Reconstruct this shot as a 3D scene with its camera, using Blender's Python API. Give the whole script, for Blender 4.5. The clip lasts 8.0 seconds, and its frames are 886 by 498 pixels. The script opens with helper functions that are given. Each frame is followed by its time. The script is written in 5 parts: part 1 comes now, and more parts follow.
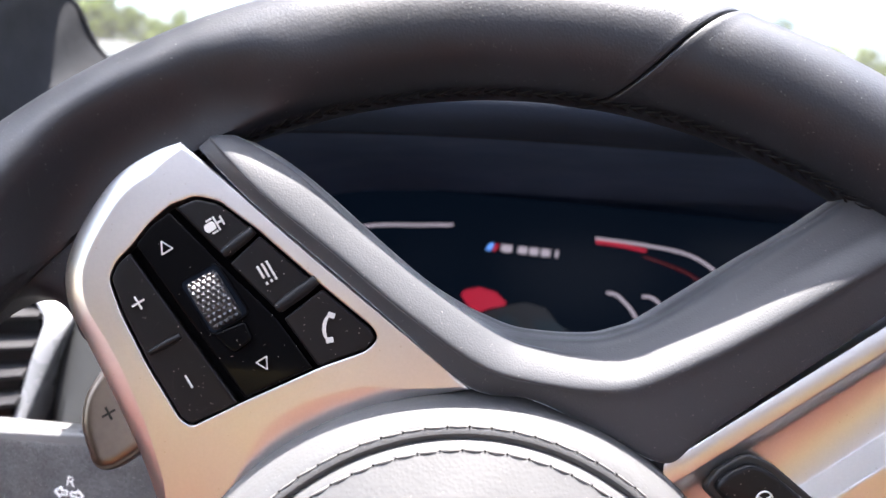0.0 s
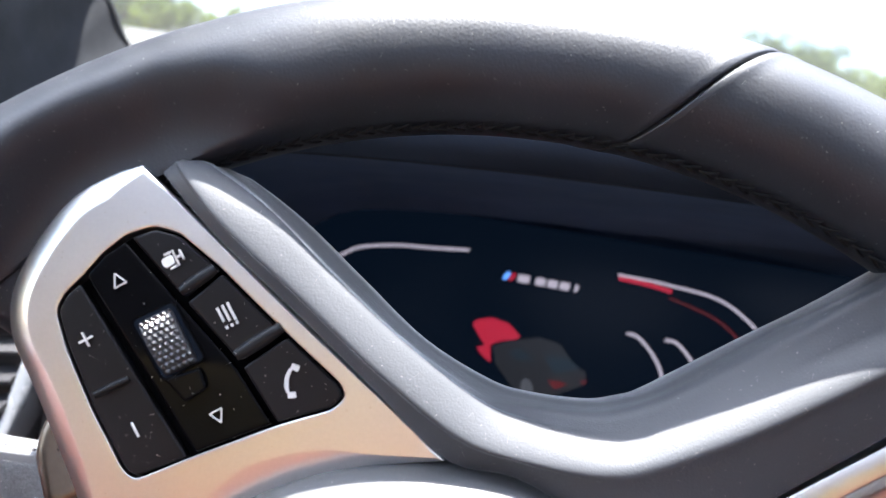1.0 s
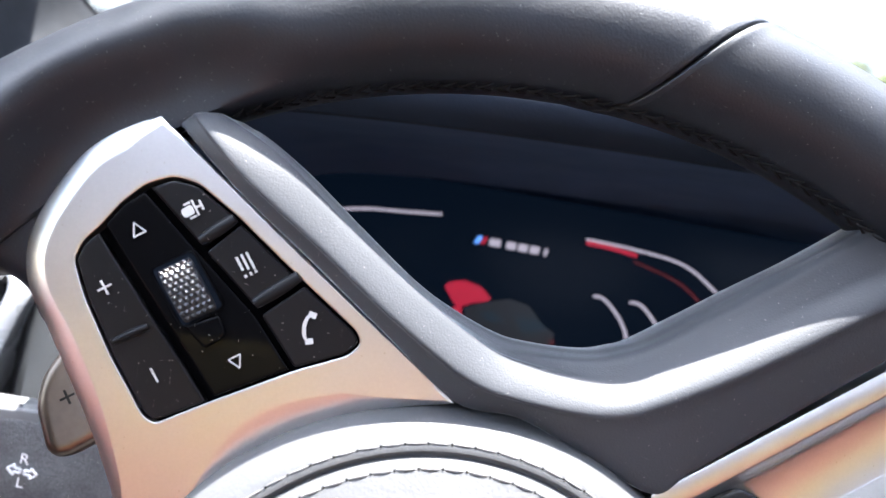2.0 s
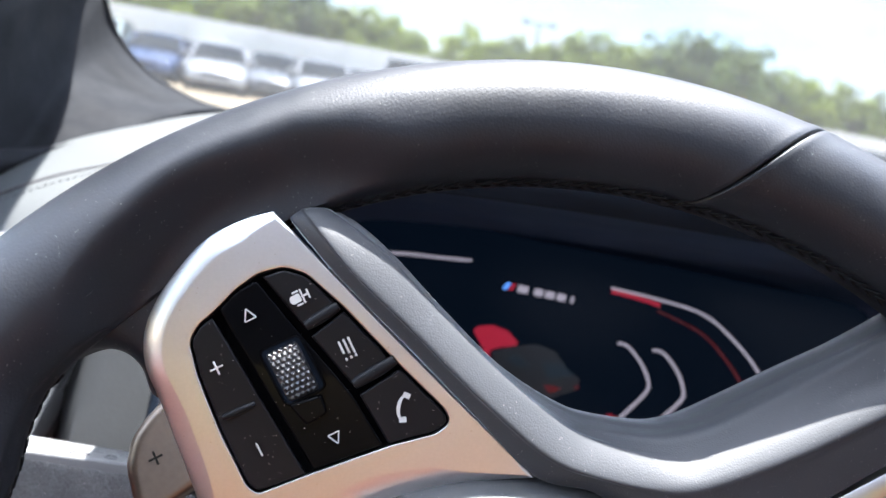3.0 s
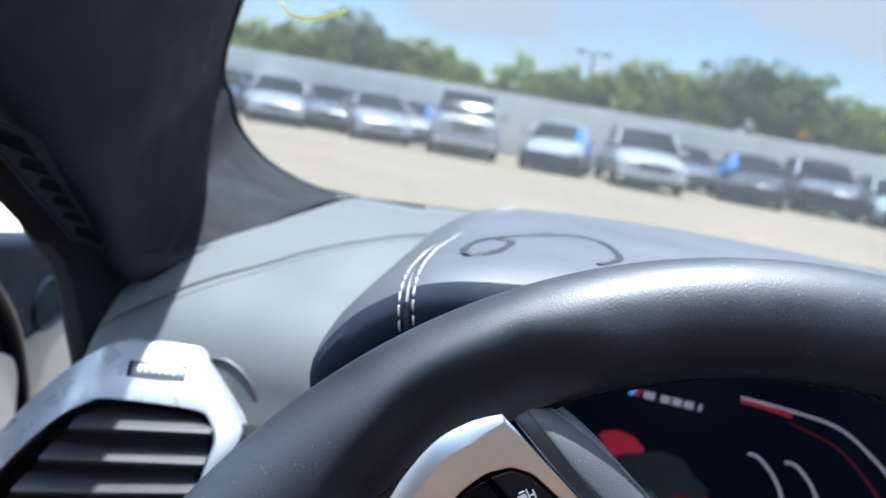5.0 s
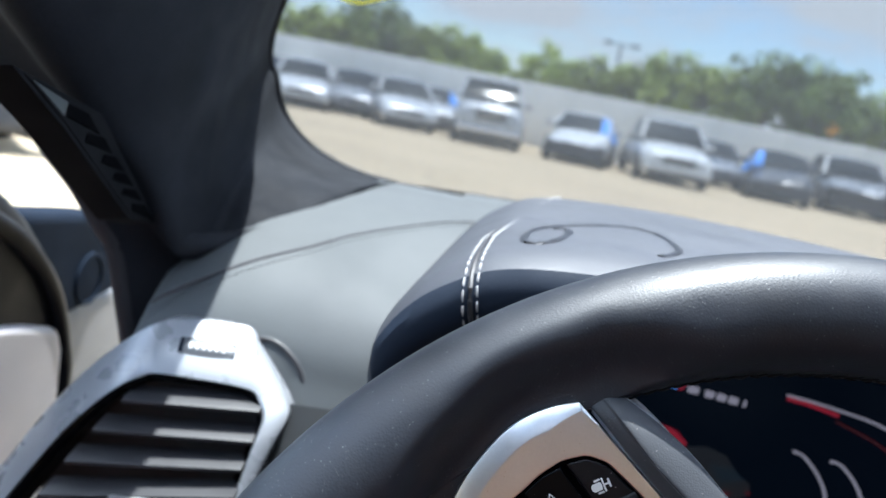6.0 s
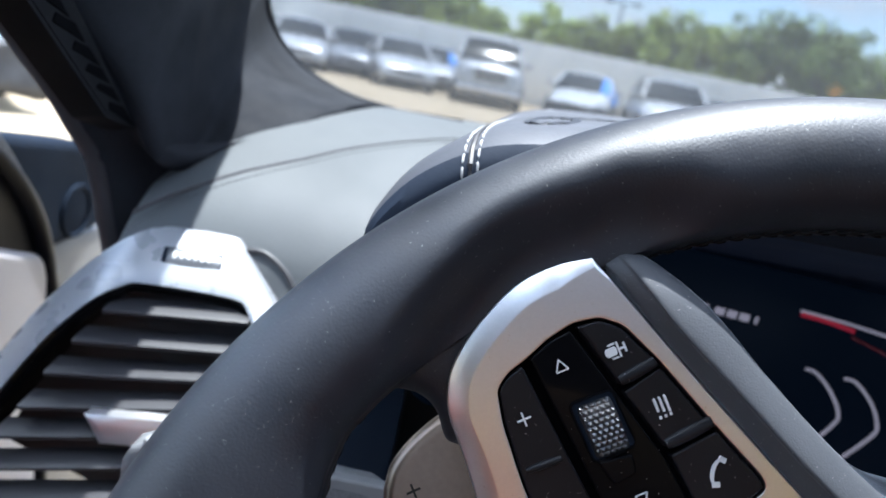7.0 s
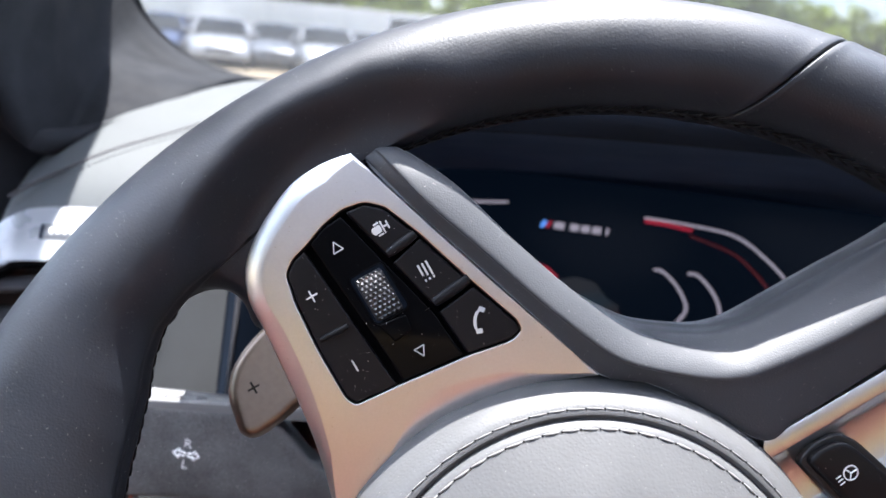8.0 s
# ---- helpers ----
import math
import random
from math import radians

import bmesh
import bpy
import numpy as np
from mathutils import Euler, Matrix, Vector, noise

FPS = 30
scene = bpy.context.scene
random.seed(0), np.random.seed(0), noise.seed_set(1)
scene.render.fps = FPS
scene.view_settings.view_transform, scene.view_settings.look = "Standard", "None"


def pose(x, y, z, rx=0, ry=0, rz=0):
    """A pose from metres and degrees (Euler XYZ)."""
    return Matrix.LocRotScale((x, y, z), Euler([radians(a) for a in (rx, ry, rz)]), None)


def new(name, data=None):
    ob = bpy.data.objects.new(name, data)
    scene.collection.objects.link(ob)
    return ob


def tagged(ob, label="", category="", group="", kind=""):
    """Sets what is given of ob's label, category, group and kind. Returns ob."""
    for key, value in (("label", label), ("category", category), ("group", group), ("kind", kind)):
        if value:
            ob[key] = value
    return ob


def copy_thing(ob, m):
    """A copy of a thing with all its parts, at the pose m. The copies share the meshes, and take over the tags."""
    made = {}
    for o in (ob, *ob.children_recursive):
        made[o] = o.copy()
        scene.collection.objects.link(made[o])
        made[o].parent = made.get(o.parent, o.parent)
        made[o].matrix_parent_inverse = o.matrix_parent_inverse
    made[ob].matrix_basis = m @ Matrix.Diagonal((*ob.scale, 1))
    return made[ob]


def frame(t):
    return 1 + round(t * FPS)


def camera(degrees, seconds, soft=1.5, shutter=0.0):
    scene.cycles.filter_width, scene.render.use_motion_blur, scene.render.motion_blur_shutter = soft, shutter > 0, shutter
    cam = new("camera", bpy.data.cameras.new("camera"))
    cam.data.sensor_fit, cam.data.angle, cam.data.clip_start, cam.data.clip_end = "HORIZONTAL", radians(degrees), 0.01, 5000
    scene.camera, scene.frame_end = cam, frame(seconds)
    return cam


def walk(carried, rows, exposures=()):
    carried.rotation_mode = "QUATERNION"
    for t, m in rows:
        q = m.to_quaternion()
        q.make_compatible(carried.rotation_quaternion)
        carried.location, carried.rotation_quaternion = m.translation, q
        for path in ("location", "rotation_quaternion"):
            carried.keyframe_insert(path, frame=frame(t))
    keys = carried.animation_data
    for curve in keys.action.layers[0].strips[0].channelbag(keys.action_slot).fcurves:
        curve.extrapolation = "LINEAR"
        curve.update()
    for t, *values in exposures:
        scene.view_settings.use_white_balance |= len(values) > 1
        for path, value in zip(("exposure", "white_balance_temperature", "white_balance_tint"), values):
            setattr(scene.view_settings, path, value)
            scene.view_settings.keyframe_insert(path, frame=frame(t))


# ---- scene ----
# seconds, eye x y z, yaw, pitch, roll
cam = camera(60.82, 8.0)
PATH = [
    (0.0, -0.02726, -0.13653, 1.07180, -2.171, -11.023, 4.179),
    (0.5, -0.00861, -0.11909, 1.08152, -1.030, -9.524, 5.521),
    (1.0, -0.01646, -0.11579, 1.07873, 0.671, -10.798, 7.279),
    (1.5, -0.01988, -0.11589, 1.07348, -0.406, -12.269, 7.286),
    (1.7, -0.02397, -0.11825, 1.07352, -2.084, -12.567, 7.649),
    (2.8, -0.04980, -0.13428, 1.08578, -5.351, -11.522, 9.863),
    (3.0, -0.05648, -0.13352, 1.09048, -4.585, -11.213, 9.918),
    (3.5, -0.06531, -0.13453, 1.09421, -3.259, -10.617, 9.716),
    (4.0, -0.06435, -0.13042, 1.09480, -2.187, -10.235, 9.461),
    (4.5, -0.07919, -0.12980, 1.11437, -1.131, -9.915, 9.279),
    (4.7, -0.09021, -0.13151, 1.12319, -0.659, -9.743, 9.184),
    (5.8, -0.11980, -0.13511, 1.12787, 0.861, -10.580, 11.030),
    (6.0, -0.11889, -0.13456, 1.12275, 1.066, -10.968, 11.115),
    (6.5, -0.10342, -0.13964, 1.10979, 1.093, -12.198, 11.464),
    (7.0, -0.11348, -0.12031, 1.09313, 0.436, -13.744, 11.216),
    (7.5, -0.09075, -0.13197, 1.08684, -0.708, -14.387, 8.597),
    (8.0, -0.06905, -0.15399, 1.08523, -3.630, -14.474, 5.411),
]
# seconds, stops, kelvin, tint: the clip's camera darkens and cools as it rises to the bright yard
EXPOSURES = [(0.0, 2.86, 6650, 15), (0.5, 2.76, 6270, 11), (1.0, 3.03, 6320, 11), (1.7, 3.12, 6270, 11), (3.0, 2.64, 6250, 10), (4.0, 2.38, 5730, 6), (4.7, 2.0, 5530, 5), (5.8, 1.7, 5790, 5), (6.5, 1.79, 5820, 5), (7.0, 1.88, 5750, 7), (7.5, 2.1, 6050, 9), (8.0, 2.44, 6250, 12)]
walk(cam, [(t, pose(x, y, z, 90 + pitch, 0, yaw) @ pose(0, 0, 0, 0, 0, roll)) for t, x, y, z, yaw, pitch, roll in PATH],
     exposures=EXPOSURES)

# ---- light ----
SUN = Vector((0.06, 0.14, 0.985)).normalized()
cam.data.dof.use_dof, cam.data.dof.focus_distance, cam.data.dof.aperture_fstop = True, 0.188, 14.0
world = bpy.data.worlds.new("sky")
scene.world = world
world.use_nodes = True
wn, wl = world.node_tree.nodes, world.node_tree.links
wn.clear()
w_out, w_bg = wn.new("ShaderNodeOutputWorld"), wn.new("ShaderNodeBackground")
w_sky = wn.new("ShaderNodeTexSky")
w_sky.sky_type, w_sky.sun_disc = "NISHITA", False
w_sky.sun_elevation, w_sky.sun_rotation = math.asin(SUN.z), math.atan2(SUN.x, SUN.y)
w_sky.air_density, w_sky.dust_density = 1.0, 0.7
w_co, w_map = wn.new("ShaderNodeTexCoord"), wn.new("ShaderNodeMapping")
w_map.inputs["Scale"].default_value = (1.0, 1.0, 3.2)
w_no, w_ramp, w_mix = wn.new("ShaderNodeTexNoise"), wn.new("ShaderNodeValToRGB"), wn.new("ShaderNodeMixRGB")
w_no.inputs["Scale"].default_value, w_no.inputs["Detail"].default_value = 3.4, 7.0
w_no.inputs["Roughness"].default_value = 0.58
w_ramp.color_ramp.elements[0].position, w_ramp.color_ramp.elements[1].position = 0.44, 0.60
wl.new(w_co.outputs["Generated"], w_map.inputs["Vector"])
wl.new(w_map.outputs["Vector"], w_no.inputs["Vector"])
wl.new(w_no.outputs["Fac"], w_ramp.inputs["Fac"])
wl.new(w_ramp.outputs["Color"], w_mix.inputs["Fac"])
# thin cloud brightens towards the overhead sun, boosted unseen to light the cabin's tops
w_sep, w_high, w_cloud = wn.new("ShaderNodeSeparateXYZ"), wn.new("ShaderNodeMapRange"), wn.new("ShaderNodeVectorMath")
w_high.inputs["From Min"].default_value, w_high.inputs["From Max"].default_value = 0.35, 0.95
w_high.inputs["To Min"].default_value, w_high.inputs["To Max"].default_value = 1.0, 4.5
w_cloud.operation = "SCALE"
w_cloud.inputs[0].default_value = (4.1, 4.25, 4.5)
wl.new(w_co.outputs["Generated"], w_sep.inputs["Vector"])
wl.new(w_sep.outputs["Z"], w_high.inputs["Value"])
wl.new(w_high.outputs["Result"], w_cloud.inputs["Scale"])
wl.new(w_cloud.outputs["Vector"], w_mix.inputs["Color2"])
wl.new(w_sky.outputs["Color"], w_mix.inputs["Color1"])
wl.new(w_mix.outputs["Color"], w_bg.inputs["Color"])
wl.new(w_bg.outputs["Background"], w_out.inputs["Surface"])
w_bg.inputs["Strength"].default_value = 0.15
sun = new("sun", bpy.data.lights.new("sun", "SUN"))
sun.data.energy, sun.data.angle, sun.data.color = 4.8, radians(0.55), (1.0, 0.965, 0.91)
sun.rotation_mode = "QUATERNION"
sun.rotation_quaternion = SUN.to_track_quat("Z", "Y")


# ---- materials ----
def material(name, color, rough=0.5, metal=0.0, grain=0.0, grain_size=600.0, relief=0.0, relief_size=400.0, cells=False,
             stain=0.0, stain_size=12.0, dust=0.0, dust_size=330.0, specular=0.5, coat=0.0, varied=0.0, rough_var=0.08, color2=None, ior=1.5, sheen=0.0):
    """A surface with a base colour, large stains, fine grain, relief and specks of dust, all at real size."""
    m = bpy.data.materials.new(name)
    m.use_nodes = True
    nodes, links = m.node_tree.nodes, m.node_tree.links
    b = nodes["Principled BSDF"]
    b.inputs["Metallic"].default_value = metal
    b.inputs["IOR"].default_value = ior
    b.inputs["Specular IOR Level"].default_value = specular
    b.inputs["Coat Weight"].default_value = coat
    b.inputs["Coat Roughness"].default_value = 0.04
    b.inputs["Sheen Weight"].default_value = sheen
    b.inputs["Sheen Roughness"].default_value = 0.22
    b.inputs["Sheen Tint"].default_value = (0.93, 0.97, 1.0, 1)
    co = nodes.new("ShaderNodeTexCoord")

    def noise_fac(scale, detail, low, high):
        t = nodes.new("ShaderNodeTexNoise")
        t.inputs["Scale"].default_value, t.inputs["Detail"].default_value = scale, detail
        links.new(co.outputs["Object"], t.inputs["Vector"])
        r = nodes.new("ShaderNodeMapRange")
        r.inputs["From Min"].default_value, r.inputs["From Max"].default_value = 0.3, 0.7
        r.inputs["To Min"].default_value, r.inputs["To Max"].default_value = low, high
        links.new(t.outputs["Fac"], r.inputs["Value"])
        return r.outputs["Result"]

    def scaled(socket, fac):
        mix = nodes.new("ShaderNodeVectorMath")
        mix.operation = "SCALE"
        links.new(socket, mix.inputs[0])
        links.new(fac, mix.inputs["Scale"])
        return mix.outputs[0]

    rgb = nodes.new("ShaderNodeRGB")
    rgb.outputs[0].default_value = (*color, 1)
    out = rgb.outputs[0]
    if color2:
        two = nodes.new("ShaderNodeMixRGB")
        two.inputs["Color2"].default_value = (*color2, 1)
        links.new(noise_fac(1.6, 2, 0.0, 1.0), two.inputs["Fac"])
        links.new(out, two.inputs["Color1"])
        out = two.outputs[0]
    out = scaled(out, noise_fac(stain_size, 4, 1 - stain, 1 + stain))
    if grain:
        out = scaled(out, noise_fac(grain_size, 3, 1 - grain, 1 + grain))
    if varied:
        info = nodes.new("ShaderNodeObjectInfo")
        r = nodes.new("ShaderNodeMapRange")
        r.inputs["To Min"].default_value, r.inputs["To Max"].default_value = 1 - varied, 1 + varied
        links.new(info.outputs["Random"], r.inputs["Value"])
        out = scaled(out, r.outputs["Result"])
    rough_out = noise_fac(stain_size * 2.3, 4, max(0.02, rough - rough_var), rough + rough_var)
    if dust:
        vo = nodes.new("ShaderNodeTexVoronoi")
        vo.inputs["Scale"].default_value = dust_size
        links.new(co.outputs["Object"], vo.inputs["Vector"])
        size = nodes.new("ShaderNodeMath")
        size.operation = "MULTIPLY"
        sep = nodes.new("ShaderNodeSeparateColor")
        links.new(vo.outputs["Color"], sep.inputs["Color"])
        power = nodes.new("ShaderNodeMath")
        power.operation, power.inputs[1].default_value = "POWER", 5.0
        links.new(sep.outputs[0], power.inputs[0])
        links.new(power.outputs[0], size.inputs[0])
        size.inputs[1].default_value = 0.17
        less = nodes.new("ShaderNodeMath")
        less.operation = "LESS_THAN"
        links.new(vo.outputs["Distance"], less.inputs[0])
        links.new(size.outputs[0], less.inputs[1])
        amount = nodes.new("ShaderNodeMath")
        amount.operation, amount.inputs[1].default_value = "MULTIPLY", dust
        links.new(less.outputs[0], amount.inputs[0])
        mix = nodes.new("ShaderNodeMixRGB")
        mix.inputs["Color2"].default_value = (0.62, 0.59, 0.55, 1)
        links.new(amount.outputs[0], mix.inputs["Fac"])
        links.new(out, mix.inputs["Color1"])
        out = mix.outputs[0]
    links.new(out, b.inputs["Base Color"])
    links.new(rough_out, b.inputs["Roughness"])
    if relief:
        if cells:
            t = nodes.new("ShaderNodeTexVoronoi")
            t.feature = "SMOOTH_F1"
            height = t.outputs["Distance"]
        else:
            t = nodes.new("ShaderNodeTexNoise")
            t.inputs["Detail"].default_value = 4
            height = t.outputs["Fac"]
        t.inputs["Scale"].default_value = relief_size
        links.new(co.outputs["Object"], t.inputs["Vector"])
        bump = nodes.new("ShaderNodeBump")
        bump.inputs["Strength"].default_value, bump.inputs["Distance"].default_value = 1.0, relief
        links.new(height, bump.inputs["Height"])
        links.new(bump.outputs["Normal"], b.inputs["Normal"])
    return m


def glow(name, color, strength):
    m = bpy.data.materials.new(name)
    m.use_nodes = True
    b = m.node_tree.nodes["Principled BSDF"]
    b.inputs["Base Color"].default_value = (0.01, 0.01, 0.012, 1)
    b.inputs["Emission Color"].default_value = (*color, 1)
    b.inputs["Emission Strength"].default_value = strength
    b.inputs["Roughness"].default_value = 0.3
    return m


def clear_glass(name, tint=(1, 1, 1), dust=0.0):
    """A thin clear pane: light goes straight on, a little is mirrored."""
    m = bpy.data.materials.new(name)
    m.use_nodes = True
    nodes, links = m.node_tree.nodes, m.node_tree.links
    nodes.clear()
    out, mix = nodes.new("ShaderNodeOutputMaterial"), nodes.new("ShaderNodeMixShader")
    see, shine = nodes.new("ShaderNodeBsdfTransparent"), nodes.new("ShaderNodeBsdfGlossy")
    see.inputs["Color"].default_value = (*tint, 1)
    shine.inputs["Roughness"].default_value = 0.02
    mix.inputs[0].default_value = 0.03
    links.new(see.outputs[0], mix.inputs[1])
    links.new(shine.outputs[0], mix.inputs[2])
    film, over = nodes.new("ShaderNodeBsdfTranslucent"), nodes.new("ShaderNodeMixShader")
    film.inputs["Color"].default_value = (0.85, 0.88, 0.92, 1)
    over.inputs[0].default_value = dust
    links.new(mix.outputs[0], over.inputs[1])
    links.new(film.outputs[0], over.inputs[2])
    links.new(over.outputs[0], out.inputs["Surface"])
    return m


M_RIM = material("rim_leather", (0.0115, 0.0136, 0.0190), 0.48, relief=0.00004, relief_size=1900, cells=True, stain=0.25, stain_size=30,
                 dust=0.6, dust_size=1900, specular=0.48)
M_SPOKE = material("grained_leather", (0.046, 0.049, 0.056), 0.55, sheen=1.0, relief=0.00005, relief_size=2300, cells=True, stain=0.12, dust=0.6, dust_size=1900, specular=0.4, rough_var=0.03)
M_PAD = material("pad_leather", (0.080, 0.081, 0.084), 0.5, relief=0.00006, relief_size=1300, cells=True, stain=0.12, stain_size=25, dust=0.3, dust_size=1300)
M_DASH = material("dash_leather", (0.074, 0.080, 0.084), 0.66, relief=0.00006, relief_size=900, cells=True, stain=0.07, stain_size=9, specular=0.3)
M_DASH_SHADED = material("shaded_dash_leather", (0.034, 0.036, 0.038), 0.6, relief=0.00006, relief_size=900, cells=True, stain=0.15, stain_size=18, specular=0.3)
M_COWL = material("cowl_leather", (0.045, 0.048, 0.058), 0.55, relief=0.00006, relief_size=1000, cells=True, stain=0.12, stain_size=14)
M_THREAD = material("dark_thread", (0.01, 0.01, 0.011), 0.8, specular=0.15)
M_THREAD_LIGHT = material("grey_thread", (0.36, 0.36, 0.36), 0.75)
M_THREAD_PAD = material("pad_thread", (0.17, 0.168, 0.166), 0.7)
M_HOLE = material("stitch_hole", (0.006, 0.006, 0.006), 0.9, specular=0.1)
M_SATIN = material("satin_metal", (0.73, 0.72, 0.71), 0.31, metal=1.0, stain=0.025, stain_size=25, grain=0.02, grain_size=1400, dust=0.7, dust_size=620, rough_var=0.02)
M_SATIN_BRIGHT = material("bright_satin_metal", (0.85, 0.85, 0.87), 0.42, metal=1.0, stain=0.04, stain_size=30)
M_KEY = material("key_plastic", (0.0075, 0.0075, 0.009), 0.36, relief=0.00001, relief_size=3000, stain=0.2, dust=0.95, dust_size=1700, specular=0.22)
M_PIANO = material("gloss_black", (0.003, 0.003, 0.0035), 0.05, stain=0.1, dust=0.95, dust_size=1500, specular=0.06, rough_var=0.02)
M_BLACK = material("black_plastic", (0.012, 0.012, 0.013), 0.5, stain=0.2, relief=0.00004, relief_size=900)
M_KNURL = material("knurled_metal", (0.13, 0.13, 0.135), 0.42, metal=1.0, stain=0.1)
M_ICON = material("white_print", (0.66, 0.66, 0.65), 0.6)
M_STALK_PRINT = material("bright_white_print", (0.92, 0.92, 0.91), 0.6)
M_ICON_DARK = material("dark_print", (0.006, 0.006, 0.006), 0.8, specular=0.1)
M_STALK = material("stalk_plastic", (0.115, 0.117, 0.12), 0.6, relief=0.0002, relief_size=1500, stain=0.3, stain_size=60, grain=0.3, grain_size=1500, dust=0.9, dust_size=1300)
M_PADDLE = material("paddle_metal", (0.21, 0.17, 0.14), 0.36, metal=1.0, stain=0.05, grain=0.05)
M_PILLAR = material("pillar_fabric", (0.0125, 0.0138, 0.017), 0.85, relief=0.00012, relief_size=1600, stain=0.3, stain_size=22, grain=0.15, grain_size=900, specular=0.2)
M_TRIM = material("dark_trim", (0.028, 0.027, 0.03), 0.55, stain=0.15, relief=0.00004, relief_size=1200)
M_GREY_TRIM = material("grey_trim", (0.09, 0.089, 0.092), 0.5, stain=0.08, relief=0.00005, relief_size=1000)
M_TAN = material("cognac_leather", (0.24, 0.065, 0.04), 0.5, stain=0.15, relief=0.0001, relief_size=700)
M_PALE = material("mirrored_pale_grey", (0.19, 0.20, 0.24), 0.6, stain=0.12, stain_size=3, relief=0.0001, relief_size=700)
M_COGNAC = material("mirrored_brown", (0.23, 0.085, 0.063), 0.5, stain=0.15, stain_size=4, relief=0.0001, relief_size=700)
M_DOOR_DARK = material("dark_door_trim", (0.0045, 0.0052, 0.0085), 0.6, stain=0.15, relief=0.00004, relief_size=1200, specular=0.14)
M_PLATE = material("vent_plate_plastic", (0.005, 0.005, 0.006), 0.75, stain=0.15, specular=0.08)
M_REAR = material("mirrored_tan", (0.37, 0.345, 0.095), 0.5, color2=(0.37, 0.225, 0.165), stain=0.15, stain_size=4, relief=0.0001, relief_size=700)
M_FRAME = material("pale_silver", (0.25, 0.26, 0.28), 0.3, metal=0.2, specular=0.8, stain=0.03, stain_size=30)
M_THUMB = material("thumbwheel_silver", (0.15, 0.155, 0.16), 0.4, metal=0.4, stain=0.1)
M_SLAT = material("slat_plastic", (0.018, 0.018, 0.021), 0.45, stain=0.15, relief=0.00003, relief_size=1200, specular=0.5)
M_DOOR = material("pale_door_leather", (0.46, 0.44, 0.46), 0.55, stain=0.08, relief=0.00005, relief_size=1000)
M_HEAD = material("unseen_roof_cloth", (0.12, 0.117, 0.115), 0.9, stain=0.05, relief=0.0002, relief_size=900)
M_STRIP = material("stalk_edge", (0.15, 0.15, 0.152), 0.5, stain=0.15, dust=0.5, dust_size=1500)
M_INSERT = material("smoked_insert", (0.035, 0.042, 0.045), 0.3, stain=0.1)
M_SCREEN = material("screen_glass", (0.003, 0.004, 0.006), 0.22, specular=0.07, rough_var=0.02)
M_SCREEN.node_tree.nodes["Principled BSDF"].inputs["Emission Color"].default_value = (0.008, 0.02, 0.045, 1)
M_SCREEN.node_tree.nodes["Principled BSDF"].inputs["Emission Strength"].default_value = 0.03
M_LINING = material("black_lining", (0.009, 0.013, 0.021), 0.9, stain=0.2, specular=0.05)
M_SURROUND = material("surround_cloth", (0.060, 0.090, 0.16), 0.85, stain=0.12, stain_size=20, relief=0.00005, relief_size=1400, specular=0.15)
# hood leather again, with the shade of its front lip put into the colour
M_COWL_SHADED = material("shaded_cowl_leather", (0.010, 0.016, 0.029), 0.7, relief=0.00005, relief_size=1000, cells=True, stain=0.15, stain_size=20, specular=0.2)
M_SLOT = material("slot_black", (0.002, 0.002, 0.0025), 0.9, stain=0.2, specular=0.02)
M_RUBBER = material("tyre_rubber", (0.02, 0.02, 0.02), 0.8, stain=0.3)


# ---- building ----
def thing(name, label, category, group="", kind="", m=None):
    ob = new(name)
    ob.empty_display_size = 0.05
    if m is not None:
        ob.matrix_world = m
    return tagged(ob, label, category, group, kind)


def link_mesh(name, bm, mat, smooth=True):
    bmesh.ops.recalc_face_normals(bm, faces=bm.faces)
    me = bpy.data.meshes.new(name)
    bm.to_mesh(me)
    bm.free()
    for mm in mat if isinstance(mat, (list, tuple)) else [mat]:
        me.materials.append(mm)
    if smooth:
        me.polygons.foreach_set("use_smooth", [True] * len(me.polygons))
        me.set_sharp_from_angle(angle=radians(38))
    return me


def part(name, bm, mat, parent, label="", smooth=True):
    ob = new(name, link_mesh(name, bm, mat, smooth))
    ob.parent = parent
    return tagged(ob, label)


def single(name, bm, mat, label, category="", kind="", group="", smooth=True):
    return tagged(new(name, link_mesh(name, bm, mat, smooth)), label, category, group, kind)


def grid(rows, around=False, along=False, caps=False, bm=None):
    """Faces over rows of points; around closes each row, along closes the rows into a ring."""
    bm = bm or bmesh.new()
    vs = [[bm.verts.new(p) for p in row] for row in rows]
    n, k = len(vs), len(vs[0])
    for i in range(n if along else n - 1):
        a, b = vs[i], vs[(i + 1) % n]
        for j in range(k if around else k - 1):
            bm.faces.new((a[j], a[(j + 1) % k], b[(j + 1) % k], b[j]))
    if caps:
        for row in (vs[0], vs[-1]):
            bm.faces.new(row)
    return bm


def curve(pts, n, closed=False):
    """n points along a smooth curve through pts."""
    pts = [Vector(p) for p in pts]
    k = len(pts)
    spans = k if closed else k - 1
    out = []
    for i in range(n):
        s = i * spans / (n if closed else n - 1)
        j = min(int(s), spans - 1)
        t = s - j
        get = (lambda q: pts[q % k]) if closed else (lambda q: pts[max(0, min(k - 1, q))])
        a, b, c, d = get(j - 1), get(j), get(j + 1), get(j + 2)
        out.append(0.5 * (2 * b + (c - a) * t + (2 * a - 5 * b + 4 * c - d) * t * t + (3 * b - a - 3 * c + d) * t ** 3))
    return out


